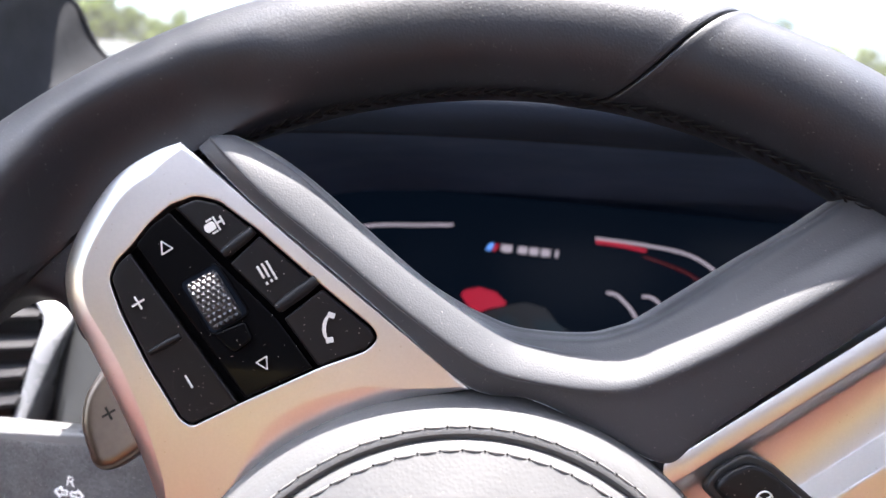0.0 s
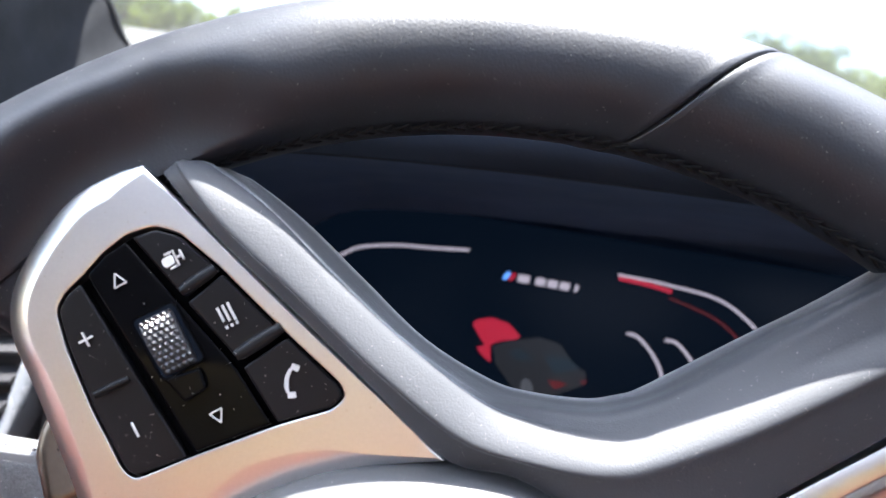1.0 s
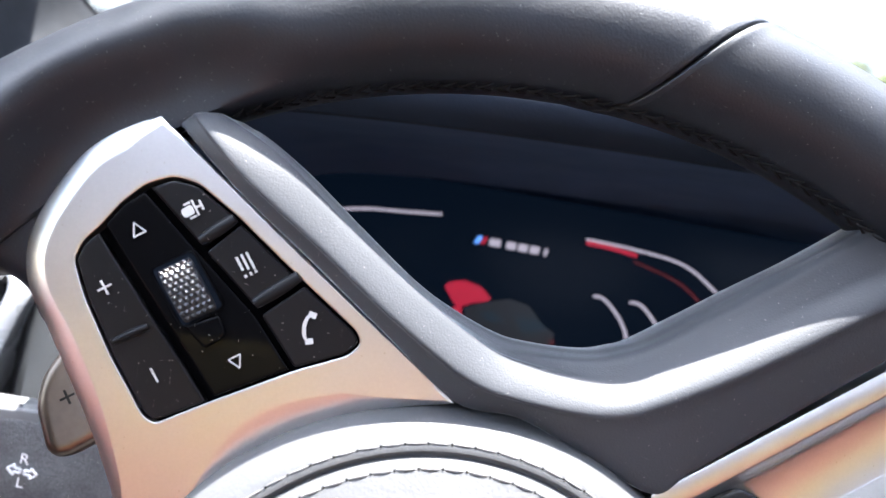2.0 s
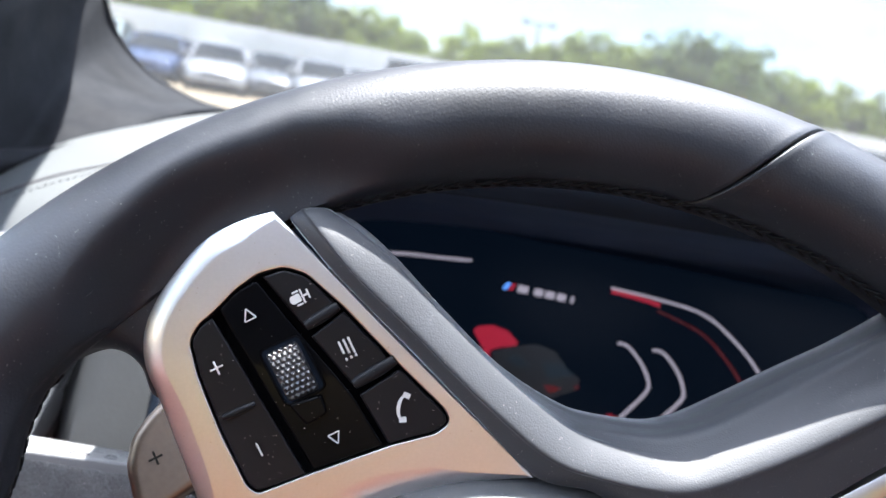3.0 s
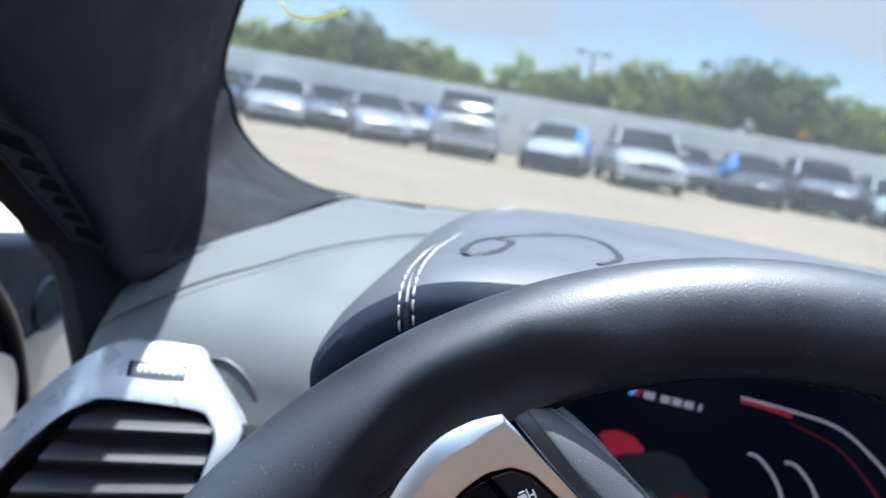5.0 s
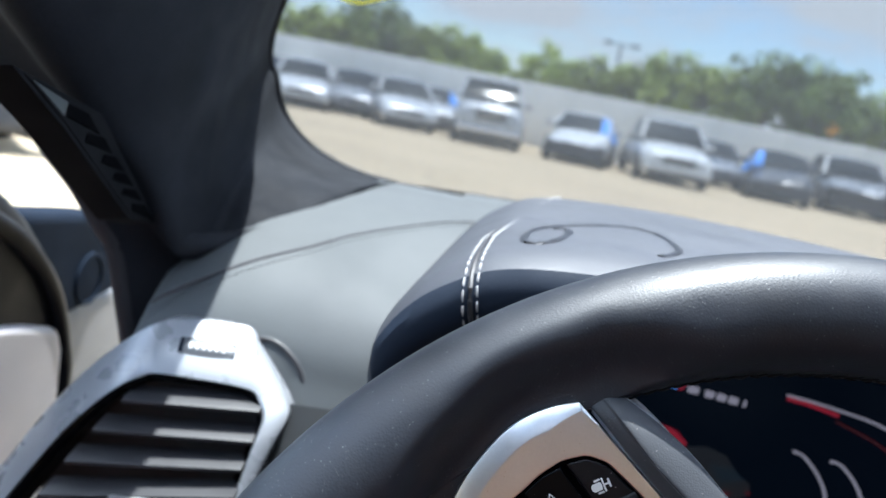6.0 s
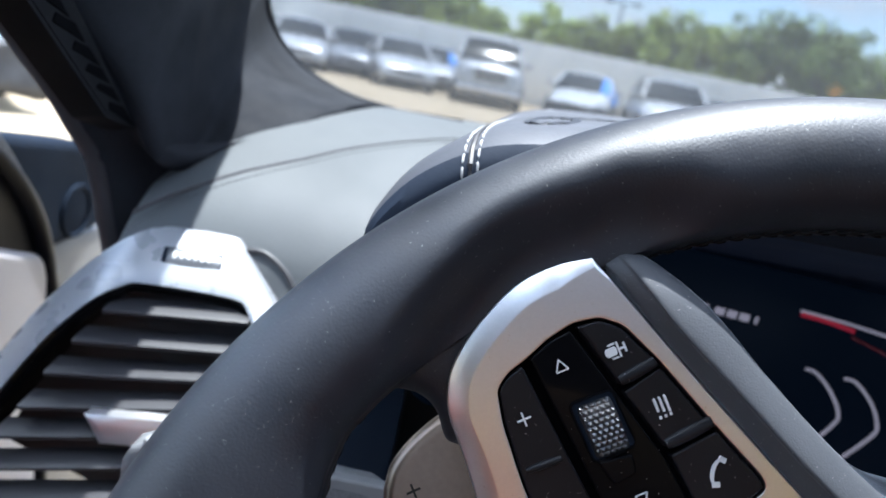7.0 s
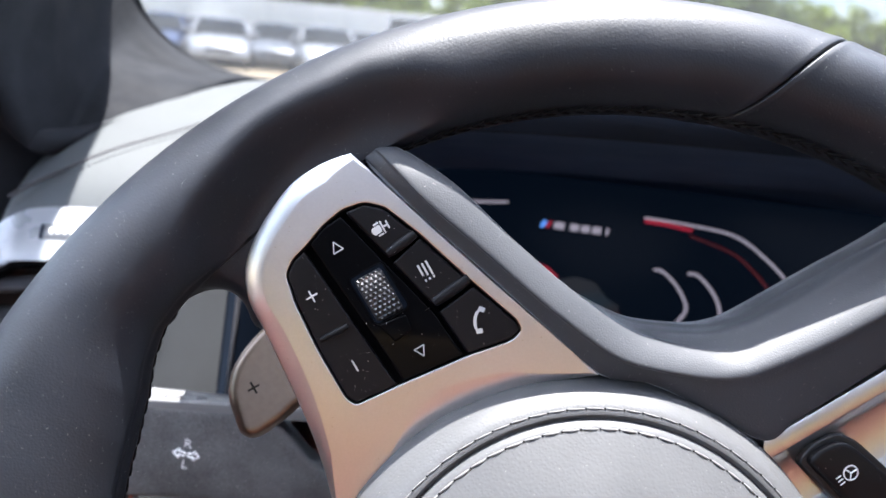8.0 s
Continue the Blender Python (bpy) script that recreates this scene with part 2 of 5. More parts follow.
def inset(ring, d):
    """A closed ring of 2D points moved inwards by d; ring runs anticlockwise."""
    n, out = len(ring), []
    for i, p in enumerate(ring):
        e1, e2 = (p - ring[i - 1]), (ring[(i + 1) % n] - p)
        n1, n2 = Vector((-e1.y, e1.x)), Vector((-e2.y, e2.x))
        if n1.length > 1e-9:
            n1.normalize()
        if n2.length > 1e-9:
            n2.normalize()
        m = n1 + n2
        m = m / max(0.6, m.length ** 2 / 2) if m.length > 1e-6 else n1
        out.append(p + m * d)
    return out


def turned(ring):
    area = sum(a.x * b.y - b.x * a.y for a, b in zip(ring, ring[1:] + ring[:1]))
    return ring if area > 0 else ring[::-1]


def rounded(corners, r, seg=5):
    """A polygon with its corners rounded by about r."""
    ring = turned([Vector(c) for c in corners])
    n, out = len(ring), []
    for i, p in enumerate(ring):
        a, b = ring[i - 1] - p, ring[(i + 1) % n] - p
        ra = min(r, a.length * 0.45, b.length * 0.45)
        s, e = p + a.normalized() * ra, p + b.normalized() * ra
        for j in range(seg + 1):
            t = j / seg
            out.append((1 - t) ** 2 * s + 2 * t * (1 - t) * p + t * t * e)
    return out


def prism(ring, top, bottom, bevel=0.0004, lift=lambda u, v: 0.0, steps=3, dome=0.0, bm=None, fill_bottom=False):
    """A plate over a ring of 2D points (metres) with rounded upper edges; lift adds to its height."""
    bm = bm or bmesh.new()
    ring = turned([Vector(p[:2]) for p in ring])
    rows = [(ring, bottom)]
    for i in range(steps + 1):
        a = i / steps * math.pi / 2
        rows.append((inset(ring, bevel * (1 - math.cos(a))), top - bevel * (1 - math.sin(a))))
    c = sum(ring, Vector((0, 0))) / len(ring)
    rows.append((inset(ring, bevel * 1.25 + 0.00005), top))
    if dome:
        for q in (0.12, 0.3, 0.55, 0.8, 0.94):
            rows.append(([p.lerp(c, q) for p in rows[steps + 2][0]], top + dome * (1 - (1 - q) ** 2)))
    vs = [[bm.verts.new((p.x, p.y, h + lift(p.x, p.y))) for p in r] for r, h in rows]
    n = len(ring)
    for a, b in zip(vs, vs[1:]):
        for j in range(n):
            bm.faces.new((a[j], a[(j + 1) % n], b[(j + 1) % n], b[j]))
    cap = bm.faces.new(vs[-1])
    bmesh.ops.triangulate(bm, faces=[cap])
    if fill_bottom:
        bm.faces.new(vs[0][::-1])
    return bm


def tube(path, radius, sides=8, closed=False, bm=None, flat=1.0):
    """A round bar along a path; radius is a number or one per point."""
    bm = bm or bmesh.new()
    path = [Vector(p) for p in path]
    n, rows = len(path), []
    for i, p in enumerate(path):
        if closed:
            d = (path[(i + 1) % n] - path[i - 1]).normalized()
        else:
            d = (path[min(i + 1, n - 1)] - path[max(i - 1, 0)]).normalized()
        side = d.cross(Vector((0, 0, 1)) if abs(d.z) < 0.9 else Vector((0, 1, 0))).normalized()
        up = side.cross(d)
        r = radius[i] if isinstance(radius, (list, tuple)) else radius
        rows.append([p + r * (math.cos(2 * math.pi * j / sides) * side + flat * math.sin(2 * math.pi * j / sides) * up) for j in range(sides)])
    return grid(rows, around=True, along=closed, caps=not closed, bm=bm)


def box(bm, lo, hi, bevel=0.0):
    x0, y0, z0 = lo
    x1, y1, z1 = hi
    vs = [bm.verts.new((x, y, z)) for x in (x0, x1) for y in (y0, y1) for z in (z0, z1)]
    faces = [bm.faces.new([vs[i] for i in f]) for f in ((0, 1, 3, 2), (4, 6, 7, 5), (0, 4, 5, 1), (2, 3, 7, 6), (0, 2, 6, 4), (1, 5, 7, 3))]
    if bevel:
        bmesh.ops.bevel(bm, geom=list({e for f in faces for e in f.edges}), offset=bevel, segments=2, affect="EDGES", profile=0.5)
    return bm


def stitches(bm, path, normals, step, length, radius, slant=0.0, off=0.0, first=0.5):
    """Short thread loops laid end to end along a path."""
    path = [Vector(p) for p in path]
    marks, run = [0.0], 0.0
    for a, b in zip(path, path[1:]):
        run += (b - a).length
        marks.append(run)
    s, j = step * first, 0
    while s < run:
        while marks[j + 1] < s:
            j += 1
        t = (s - marks[j]) / max(1e-9, marks[j + 1] - marks[j])
        p, d = path[j].lerp(path[j + 1], t), (path[j + 1] - path[j]).normalized()
        nrm = Vector(normals[j]).normalized()
        side = nrm.cross(d)
        d = (d + slant * side).normalized()
        side = nrm.cross(d).normalized()
        p = p + nrm * off
        rows = []
        for q, r, up in ((-0.5, 0.25, -0.7), (-0.36, 0.85, 0.1), (0.0, 1.0, 0.55), (0.36, 0.85, 0.1), (0.5, 0.25, -0.7)):
            rows.append([p + d * (q * length) + radius * (r * (math.cos(a) * side + math.sin(a) * nrm) + up * nrm) for a in (0, 1.05, 2.09, 3.14, 4.19, 5.24)])
        grid(rows, around=True, caps=True, bm=bm)
        s += step
    return bm


# ---- the cabin's shell ----
def slab(name, lo, hi, mat, label, category="", kind="structure", bevel=0.01):
    return single(name, box(bmesh.new(), lo, hi, bevel), mat, label, category, kind)


slab("floor", (-0.5, -0.97, 0.28), (1.3, 0.6, 0.33), M_TRIM, "dark carpeted floor of the car", "floor")
# unseen rear bands, coloured to give the metal bezel its pale, tan and red reflections
slab("wall_rear", (-0.5, -0.96, 0.942), (1.3, -0.82, 1.42), M_PALE, "unseen plain pale grey rear end of the cabin, toned for the bezel's reflection", "wall")
slab("wall_rear_middle", (-0.5, -0.965, 0.762), (1.3, -0.81, 0.94), M_REAR, "unseen plain tan middle of the cabin's rear end, toned for the bezel's reflection", "wall")
slab("wall_rear_lower", (-0.5, -0.97, 0.33), (1.3, -0.80, 0.76), M_COGNAC, "unseen plain reddish brown lower rear end of the cabin, toned for the bezel's reflection", "wall")
# unseen roof added to shade the cabin, cut short to leave the door light
slab("ceiling", (-0.28, -0.66, 1.40), (1.22, -0.10, 1.43), M_HEAD, "unseen grey cloth roof lining added to shade the cabin", "ceiling", bevel=0.008)
slab("wall_right", (1.22, -1.0, 0.33), (1.3, 0.5, 1.40), M_TRIM, "dark trimmed side of the cabin", "wall")
slab("wall_left", (-0.56, -1.0, 0.33), (-0.48, -0.35, 1.40), M_TRIM, "dark trimmed side of the cabin behind the door", "wall")

# windscreen: leans back, bulges forward in the middle
def screen_y(x, z):
    return 0.474 - 0.85 * (z - 1.05) + 0.14 * max(0.0, 1 - ((x - 0.38) / 0.58) ** 2)


pane = [[(x, screen_y(x, z), z) for x in np.linspace(-0.30, 1.06, 24)] for z in np.linspace(1.035, 1.40, 10)]
# the tint cuts the yard to a quarter, balancing its brightness against the cabin
windscreen = single("windscreen", grid(pane), clear_glass("dimming_windscreen_glass", (0.236, 0.240, 0.246), 0.018), "raked windscreen of the car, tinted to dim the yard behind it", "window", "structure")
windscreen.visible_shadow = False
pane = [[(x, screen_y(x, 1.40) * (1 - k) - 0.11 * k, 1.40 + 0.05 * math.sin(math.pi * 0.85 * k)) for x in np.linspace(-0.30, 1.06, 24)] for k in (0.0, 0.2, 0.45, 0.7, 0.88, 1.0)]
windscreen_top = single("windscreen_top", grid(pane), clear_glass("upper_glass", (0.96, 0.96, 0.96), 0.0), "clear curved upper end of the windscreen", "window", "structure")
windscreen_top.visible_shadow = False

# yellow grease-pencil stroke on the glass
M_YELLOW = material("yellow_grease_pencil", (0.85, 0.75, 0.05), 0.7, stain=0.1)
M_YELLOW.node_tree.nodes["Principled BSDF"].inputs["Alpha"].default_value = 0.75
stroke = curve([(-0.2324, 0, 1.1854), (-0.2247, 0, 1.1742), (-0.2083, 0, 1.1734), (-0.1879, 0, 1.1818)], 26)
single("windscreen_mark", grid([[(p.x, screen_y(p.x, p.z) - 0.003 + dy, p.z + dz) for dy, dz in ((0, -0.0012), (-0.0001, 0), (0, 0.0012), (0.0002, 0.0012), (0.0002, -0.0012))] for p in stroke], around=True, caps=True), M_YELLOW,
       "yellow grease-pencil stroke drawn on the windscreen", "marking")

# dashboard body
PROFILE = [(0.30, 0.62), (0.255, 0.78), (0.230, 0.90), (0.222, 0.955), (0.225, 0.980), (0.238, 0.9995), (0.258, 1.0145), (0.28, 1.0262),
           (0.31, 1.0385), (0.345, 1.0485), (0.385, 1.0528), (0.43, 1.0532), (0.47, 1.051), (0.49, 1.049)]
PROFILE = [tuple(p) for p in curve([(0, *p) for p in PROFILE], 60)]


def dash_z(y):
    for a, b in zip(PROFILE, PROFILE[1:]):
        if b[2] > 0.985 and a[1] <= y <= b[1]:
            return a[2] + (b[2] - a[2]) * (y - a[1]) / max(1e-6, b[1] - a[1])
    return 1.05


def dash_end(x):
    return screen_y(x, 1.049) + 0.002


rows = []
for x in np.linspace(-0.275, -0.1215, 32):
    drop = 0.02 * max(0.0, (-0.235 - x) / 0.04) ** 2
    lean = min(1.0, max(0.0, (x + 0.2) / 0.015))
    rows.append([(x, p[1] + lean * min(0.0, 0.2235 - 0.45 * max(0.0, 0.975 - p[2]) - p[1]) * (p[2] < 0.977), p[2] - drop) for p in PROFILE] + [(x, 0.5, 0.9), (x, 0.5, 0.5)])
dashboard = thing("dashboard", "light grey leather dashboard with a stitched seam, partly in sun", "dashboard")
part("dashboard_top", grid(rows, around=True, caps=True), M_DASH, dashboard)
rows = []
for x in np.linspace(-0.1215, 1.05, 30):
    far = dash_end(x)
    rows.append([(x, y, z) for y, z in ((0.302, 0.6), (0.302, 1.0345), (0.32, 1.0417), (0.345, 1.0485), (0.365, 1.0512), (0.385, 1.0528), (0.385 + 0.5 * (far - 0.385), 1.0533), (far - 0.02, 1.051), (far, 1.049), (far + 0.01, 0.9), (far + 0.01, 0.6))])
part("dashboard_top", grid(rows, around=True, caps=True), M_DASH, dashboard)
rows = [[(x, y, z) for y, z in ((0.2985, 0.88), (0.2985, 1.0335), (0.3, 1.0372), (0.32, 1.0448), (0.338, 1.0500))] for x in np.linspace(-0.092, 0.24, 8)]
part("display_surround", grid(rows), M_SURROUND, dashboard, "dark blue-black lining behind the display")
part("screen_seal", tube([(x, dash_end(x) - 0.001, 1.0485) for x in np.linspace(-0.21, 1.05, 60)], 0.0016, 6), M_BLACK, dashboard, "thin black seal at the foot of the windscreen")
# grey panel on the dashboard's lower face, its shade put into a darker dash leather
rows = []
for x in np.linspace(-0.262, -0.1525, 16):
    ease = min(1.0, max(0.0, (x + 0.2) / 0.015))
    rows.append([(x, p[1] + ease * min(0.0, 0.2235 - 0.45 * max(0.0, 0.975 - p[2]) - p[1]) - 0.002 - 0.008 * max(0.0, 1 - ((x + 0.205) / 0.0525) ** 2), p[2]) for p in PROFILE if 0.7 < p[2] < 0.966])
part("lower_face", grid(rows), M_DASH_SHADED, dashboard, "grey leather lower face of the dashboard, its shade painted darker")
# dark trim closing the dashboard's face towards the column
rows = []
for x, d in ((-0.1535, -0.004), (-0.1528, 0.0005), (-0.1512, 0.0028), (-0.148, 0.0036), (-0.140, 0.0036), (-0.1205, 0.0036)):
    rows.append([(x, 0.2235 - 0.45 * max(0.0, 0.975 - z) - d, z) for z in np.linspace(0.80, 0.972, 12)])
part("side_trim", grid(rows), M_LINING, dashboard, "dark trim beside the steering column")
part("trim_ridge", tube([(-0.1465, 0.2235 - 0.45 * (0.975 - z) - 0.0038, z) for z in np.linspace(0.82, 0.97, 10)], 0.0013, 8), M_TRIM, dashboard)
seam = curve([(-0.268, 0.2335, 0), (-0.2482, 0.2475, 0), (-0.2267, 0.2645, 0), (-0.2, 0.2845, 0), (-0.1796, 0.3030, 0), (-0.1495, 0.3262, 0), (-0.1195, 0.3480, 0), (-0.1, 0.356, 0)], 90)
part("seam", tube([(p.x, p.y, dash_z(p.y) - 0.0003) for p in seam], 0.0011, 6), M_TRIM, dashboard, "dark seam line in the grey leather")
bm = stitches(bmesh.new(), [(p.x, p.y - 0.006, dash_z(p.y - 0.006)) for p in seam], [(0, -0.4, 1)] * 90, 0.0036, 0.0026, 0.00035, off=0.0001)
part("stitching", bm, M_DASH, dashboard)
single("knee_panel", box(bmesh.new(), (-0.195, 0.18, 0.50), (-0.03, 0.26, 0.872), 0.012), M_TAN, "reddish brown leather lower dashboard panel", "panel")

# ---- instrument hood ----
hood = thing("instrument_hood", "dark leather hood over the instruments with double white stitching", "dashboard hood")
SECTION = [(-0.158, 0.995), (-0.156, 1.01), (-0.153, 1.022), (-0.1445, 1.046), (-0.1345, 1.061), (-0.121, 1.0715), (-0.108, 1.0775), (-0.085, 1.0812),
           (-0.04, 1.0835), (0.02, 1.0845), (0.10, 1.0835), (0.18, 1.079), (0.225, 1.068), (0.243, 1.04), (0.25, 0.96), (0.25, 0.86)]
SECTION = curve([(x, 0, z) for x, z in SECTION], 80)


def hood_point(p, y, inward=0.0, drop=0.0):
    if p.x < 0:  # the side runs forward towards its foot
        y += 1.7 * max(0.0, 1.044 - p.z) * max(0.0, min(1.0, (0.3 - y) / 0.18))
    shift = 0.11 * (y - 0.07) * max(0.0, min(1.0, (0.05 - p.x) / 0.12))
    return Vector((p.x * (1 - inward) + shift + inward * 0.05, y, p.z - drop - 0.010 * max(0, (y - 0.27) / 0.12) ** 2 - 0.0015 * max(0, (0.16 - y) / 0.06) ** 2))


LIP_ROWS = [(0.262, 0.10, 0.058), (0.24, 0.085, 0.049), (0.205, 0.07, 0.040), (0.17, 0.055, 0.032), (0.14, 0.045, 0.0265), (0.121, 0.038, 0.024), (0.1125, 0.031, 0.0225)]
FRONT_ROWS = [(0.1095, 0.024, 0.0215), (0.1070, 0.017, 0.0170), (0.1063, 0.011, 0.0120), (0.1072, 0.0060, 0.0078), (0.1108, 0.0025, 0.0042), (0.1170, 0.0006, 0.0016), (0.127, 0, 0)]
TOP_ROWS = [(y, 0, 0) for y in np.linspace(0.145, 0.36, 14)] + [(0.375, 0.005, 0.003), (0.385, 0.015, 0.012), (0.388, 0.03, 0.035), (0.388, 0.05, 0.08)]
part("hood_cover", grid([[hood_point(p, *r) for p in SECTION] for r in FRONT_ROWS[4:] + TOP_ROWS]), M_COWL, hood)
# the front lip carries its shade as a darker colour than the sunlit top
part("hood_lip", grid([[hood_point(p, *r) for p in SECTION] for r in LIP_ROWS[-1:] + FRONT_ROWS[:5]]), M_COWL_SHADED, hood, "rolled front lip of the hood, its shade painted into the leather")
part("hood_lining", grid([[hood_point(p, *r) for p in SECTION] for r in LIP_ROWS]), M_SURROUND, hood, "dark blue-black lining under the hood")
white_line = bmesh.new()
for x in (-0.1205, -0.1148):
    near = min(SECTION, key=lambda p: abs(p.x - x) + (10 if p.z < 1.03 else 0))
    line = [hood_point(near, *r) for r in FRONT_ROWS] + [hood_point(near, y) + Vector((max(0, y - 0.16) * 0.12, 0, max(0, y - 0.16) * 0.03)) for y in np.linspace(0.136, 0.36, 40)]
    stitches(white_line, line, [(-0.4, -0.85, 0.35)] * 4 + [(-0.45, -0.4, 0.8)] * 3 + [(-0.45, -0.1, 0.9)] * 45, 0.0052, 0.004, 0.00042, off=0.0002)
part("stitching", white_line, M_THREAD_LIGHT, hood, "white double stitching")
near = min(SECTION, key=lambda p: abs(p.x + 0.1177) + (10 if p.z < 1.03 else 0))
part("seam", tube([hood_point(near, *r) for r in FRONT_ROWS] + [hood_point(near, y) + Vector((max(0, y - 0.16) * 0.12, 0, max(0, y - 0.16) * 0.03 + 0.0001)) for y in np.linspace(0.136, 0.36, 30)], 0.0009, 6), M_TRIM, hood)
# finger-drawn loop in the dust on the hood
M_WIPED = material("wiped_leather", (0.012, 0.012, 0.015), 0.35)
loop = curve([(-0.046, 0.1378), (-0.036, 0.1526), (-0.0325, 0.1708), (-0.0334, 0.1976), (-0.0426, 0.2084), (-0.0595, 0.1999), (-0.0872, 0.1713), (-0.095, 0.1448), (-0.0921, 0.1339), (-0.0829, 0.1438), (-0.0757, 0.1694), (-0.0822, 0.1748)], 90)


def hood_z(x, y):
    return min((hood_point(p, y) for p in SECTION if p.z > 1.05), key=lambda q: abs(q.x - x)).z


bm = bmesh.new()
tube([(p.x, p.y, hood_z(p.x, p.y) + 0.0002) for p in loop], 0.0015, 6, bm=bm, flat=0.25)
single("dust_drawing", bm, M_WIPED, "looped line drawn by a finger in the dust on the hood", "marking")

# ---- instrument display ----
DM = Matrix(((0.97127, 0.05742, -0.23093, 0.05), (-0.23796, 0.23437, -0.94257, 0.25235), (0, 0.97045, 0.24130, 0.99), (0, 0, 0, 1)))
display = thing("instrument_display", "dark digital instrument display lit with white and red curved lines", "display", m=DM)
ring = rounded([(-0.175, -0.085), (0.15, -0.085), (0.15, 0.035), (-0.175, 0.035)], 0.02)
part("screen", prism(ring, -0.0006, -0.012, 0.001), M_SCREEN, display, "black glossy screen glass")
G_WHITE = glow("display_white", (0.72, 0.66, 0.80), 0.082)
G_RED = glow("display_red", (0.8, 0.02, 0.07), 0.07)
G_DARKRED = glow("display_dark_red", (0.5, 0.02, 0.03), 0.03)
G_BLUE = glow("display_blue", (0.1, 0.3, 0.85), 0.22)
G_GREY = glow("display_grey", (0.14, 0.15, 0.18), 0.06)
G_GREYER = glow("display_dark_grey", (0.10, 0.11, 0.14), 0.016)
G_SHEEN = glow("display_teal", (0.02, 0.05, 0.08), 0.05)


def ribbon(pts, w0, w1, n=30):
    path = curve([(x * 0.001, y * 0.001, 0) for x, y in pts], n)
    rows = []
    for i, p in enumerate(path):
        d = (path[min(i + 1, n - 1)] - path[max(i - 1, 0)]).normalized()
        s = Vector((-d.y, d.x, 0)) * 0.0005 * (w0 + (w1 - w0) * i / (n - 1))
        rows.append([p + s + Vector((0, 0, -0.0004)), p + s, p - s, p - s + Vector((0, 0, -0.0004))])
    return grid(rows)


def flat_shape(pts, top=0.0):
    return prism(rounded([(x * 0.001, y * 0.001) for x, y in pts], 0.001), top, -0.0005, 0.0001)


ARC = [(16.5, 17.6), (42, 16.7), (66, 13.6), (84, 2.9), (97.5, -9.5), (105, -22), (104, -34), (92, -50), (80, -62)]
part("speed_arc", ribbon(ARC, 1.3, 1.7, 60), G_WHITE, display)
part("red_band", ribbon([(17, 15.9), (30, 15.4), (43, 13.9)], 2.2, 2.2), G_RED, display)
part("inner_arc", ribbon([(42, 10.8), (66, 4.0), (82, -8.0), (93, -21), (96, -30), (90, -44)], 0.7, 1.8, 40), G_DARKRED, display)
part("mirror_arc", ribbon([(-60, 16.8), (-80, 14.6), (-100, 12.6), (-118.7, 8.5), (-127.6, 3.5), (-133, -2), (-142, -20), (-140, -40)], 1.5, 1.5, 60), G_WHITE, display)
part("chevron", ribbon([(25.4, -10.3), (31, -11), (39.4, -18.3), (45, -27.4), (43.8, -34), (33.6, -49.3)], 1.5, 1.8), G_WHITE, display)
part("chevron", ribbon([(43.6, -10), (49.6, -10.5), (58.2, -18.4), (63, -27.6), (61.9, -34), (49.8, -50.3)], 1.5, 1.8), G_WHITE, display)
part("chevron_tip", ribbon([(33.2, -49.8), (27.6, -48.3)], 1.6, 1.6, 4), G_RED, display)
part("chevron_tip", ribbon([(49.4, -50.6), (44, -49.6)], 1.6, 1.6, 4), G_RED, display)
part("emblem_stripe", flat_shape([(-40.6, 5.0), (-38.0, 5.0), (-36.0, 9.2), (-38.6, 9.2)]), G_BLUE, display)
part("emblem_stripe", flat_shape([(-37.4, 5.0), (-35.2, 5.0), (-33.2, 9.2), (-35.4, 9.2)]), G_RED, display)
for x0, x1 in ((-32.5, -26.5), (-23.4, -18.4), (-17.2, -12.2), (-11.0, -6.0), (-3.4, -1.8)):
    part("emblem_bar", flat_shape([(x0, 5.1), (x1, 5.1), (x1 + 0.3, 9.1), (x0 + 0.3, 9.1)]), G_WHITE, display)
part("car_outline", flat_shape([(-38.9, -29.5), (-31.0, -25.2), (-16.2, -20.3), (-5.5, -22.0), (3.0, -30.4), (9.4, -33.1), (9.7, -39.1), (-0.9, -45.6), (-7.1, -49.0), (-16.8, -52.4), (-26.6, -46.7), (-35.4, -38.3)], -0.0002), G_GREYER, display, "dim grey drawing of a car")
part("car_window", flat_shape([(-12.8, -28.8), (-0.9, -27.9), (6.7, -32.1), (-6.1, -36.5)]), G_SHEEN, display)
part("car_window", flat_shape([(-30.7, -31.0), (-25.2, -27.8), (-15.9, -32.5), (-25.3, -34.0)]), G_SHEEN, display)
part("car_wheel", flat_shape([(-21.6, -43.7), (-18.0, -41.9), (-14.7, -45.4), (-14.0, -50.5), (-17.6, -52.6), (-20.8, -49.6)]), G_GREY, display)
part("tail_light", flat_shape([(-8.7, -40.7), (-3.3, -40.2), (1.8, -40.4), (-4.1, -44.4)]), G_DARKRED, display)
part("tail_light", flat_shape([(7.4, -37.4), (10.4, -36.8), (10.2, -38.4), (8.0, -39.0)]), G_DARKRED, display)
part("open_bonnet", flat_shape([(-51.2, -20.5), (-49.4, -17.9), (-41.8, -15.3), (-32.7, -16.7), (-25.8, -21.8), (-27.2, -23.6), (-35.2, -26.2), (-42.3, -30.3), (-45.7, -27.0)]), G_RED, display, "red mark of an open bonnet")
part("open_door", flat_shape([(-47.0, -32.0), (-44.1, -30.2), (-40.4, -28.2), (-38.4, -38.1), (-43.1, -35.3)]), G_RED, display, "red mark of an open door")

# ---- steering wheel ----
TH = 0.3602322
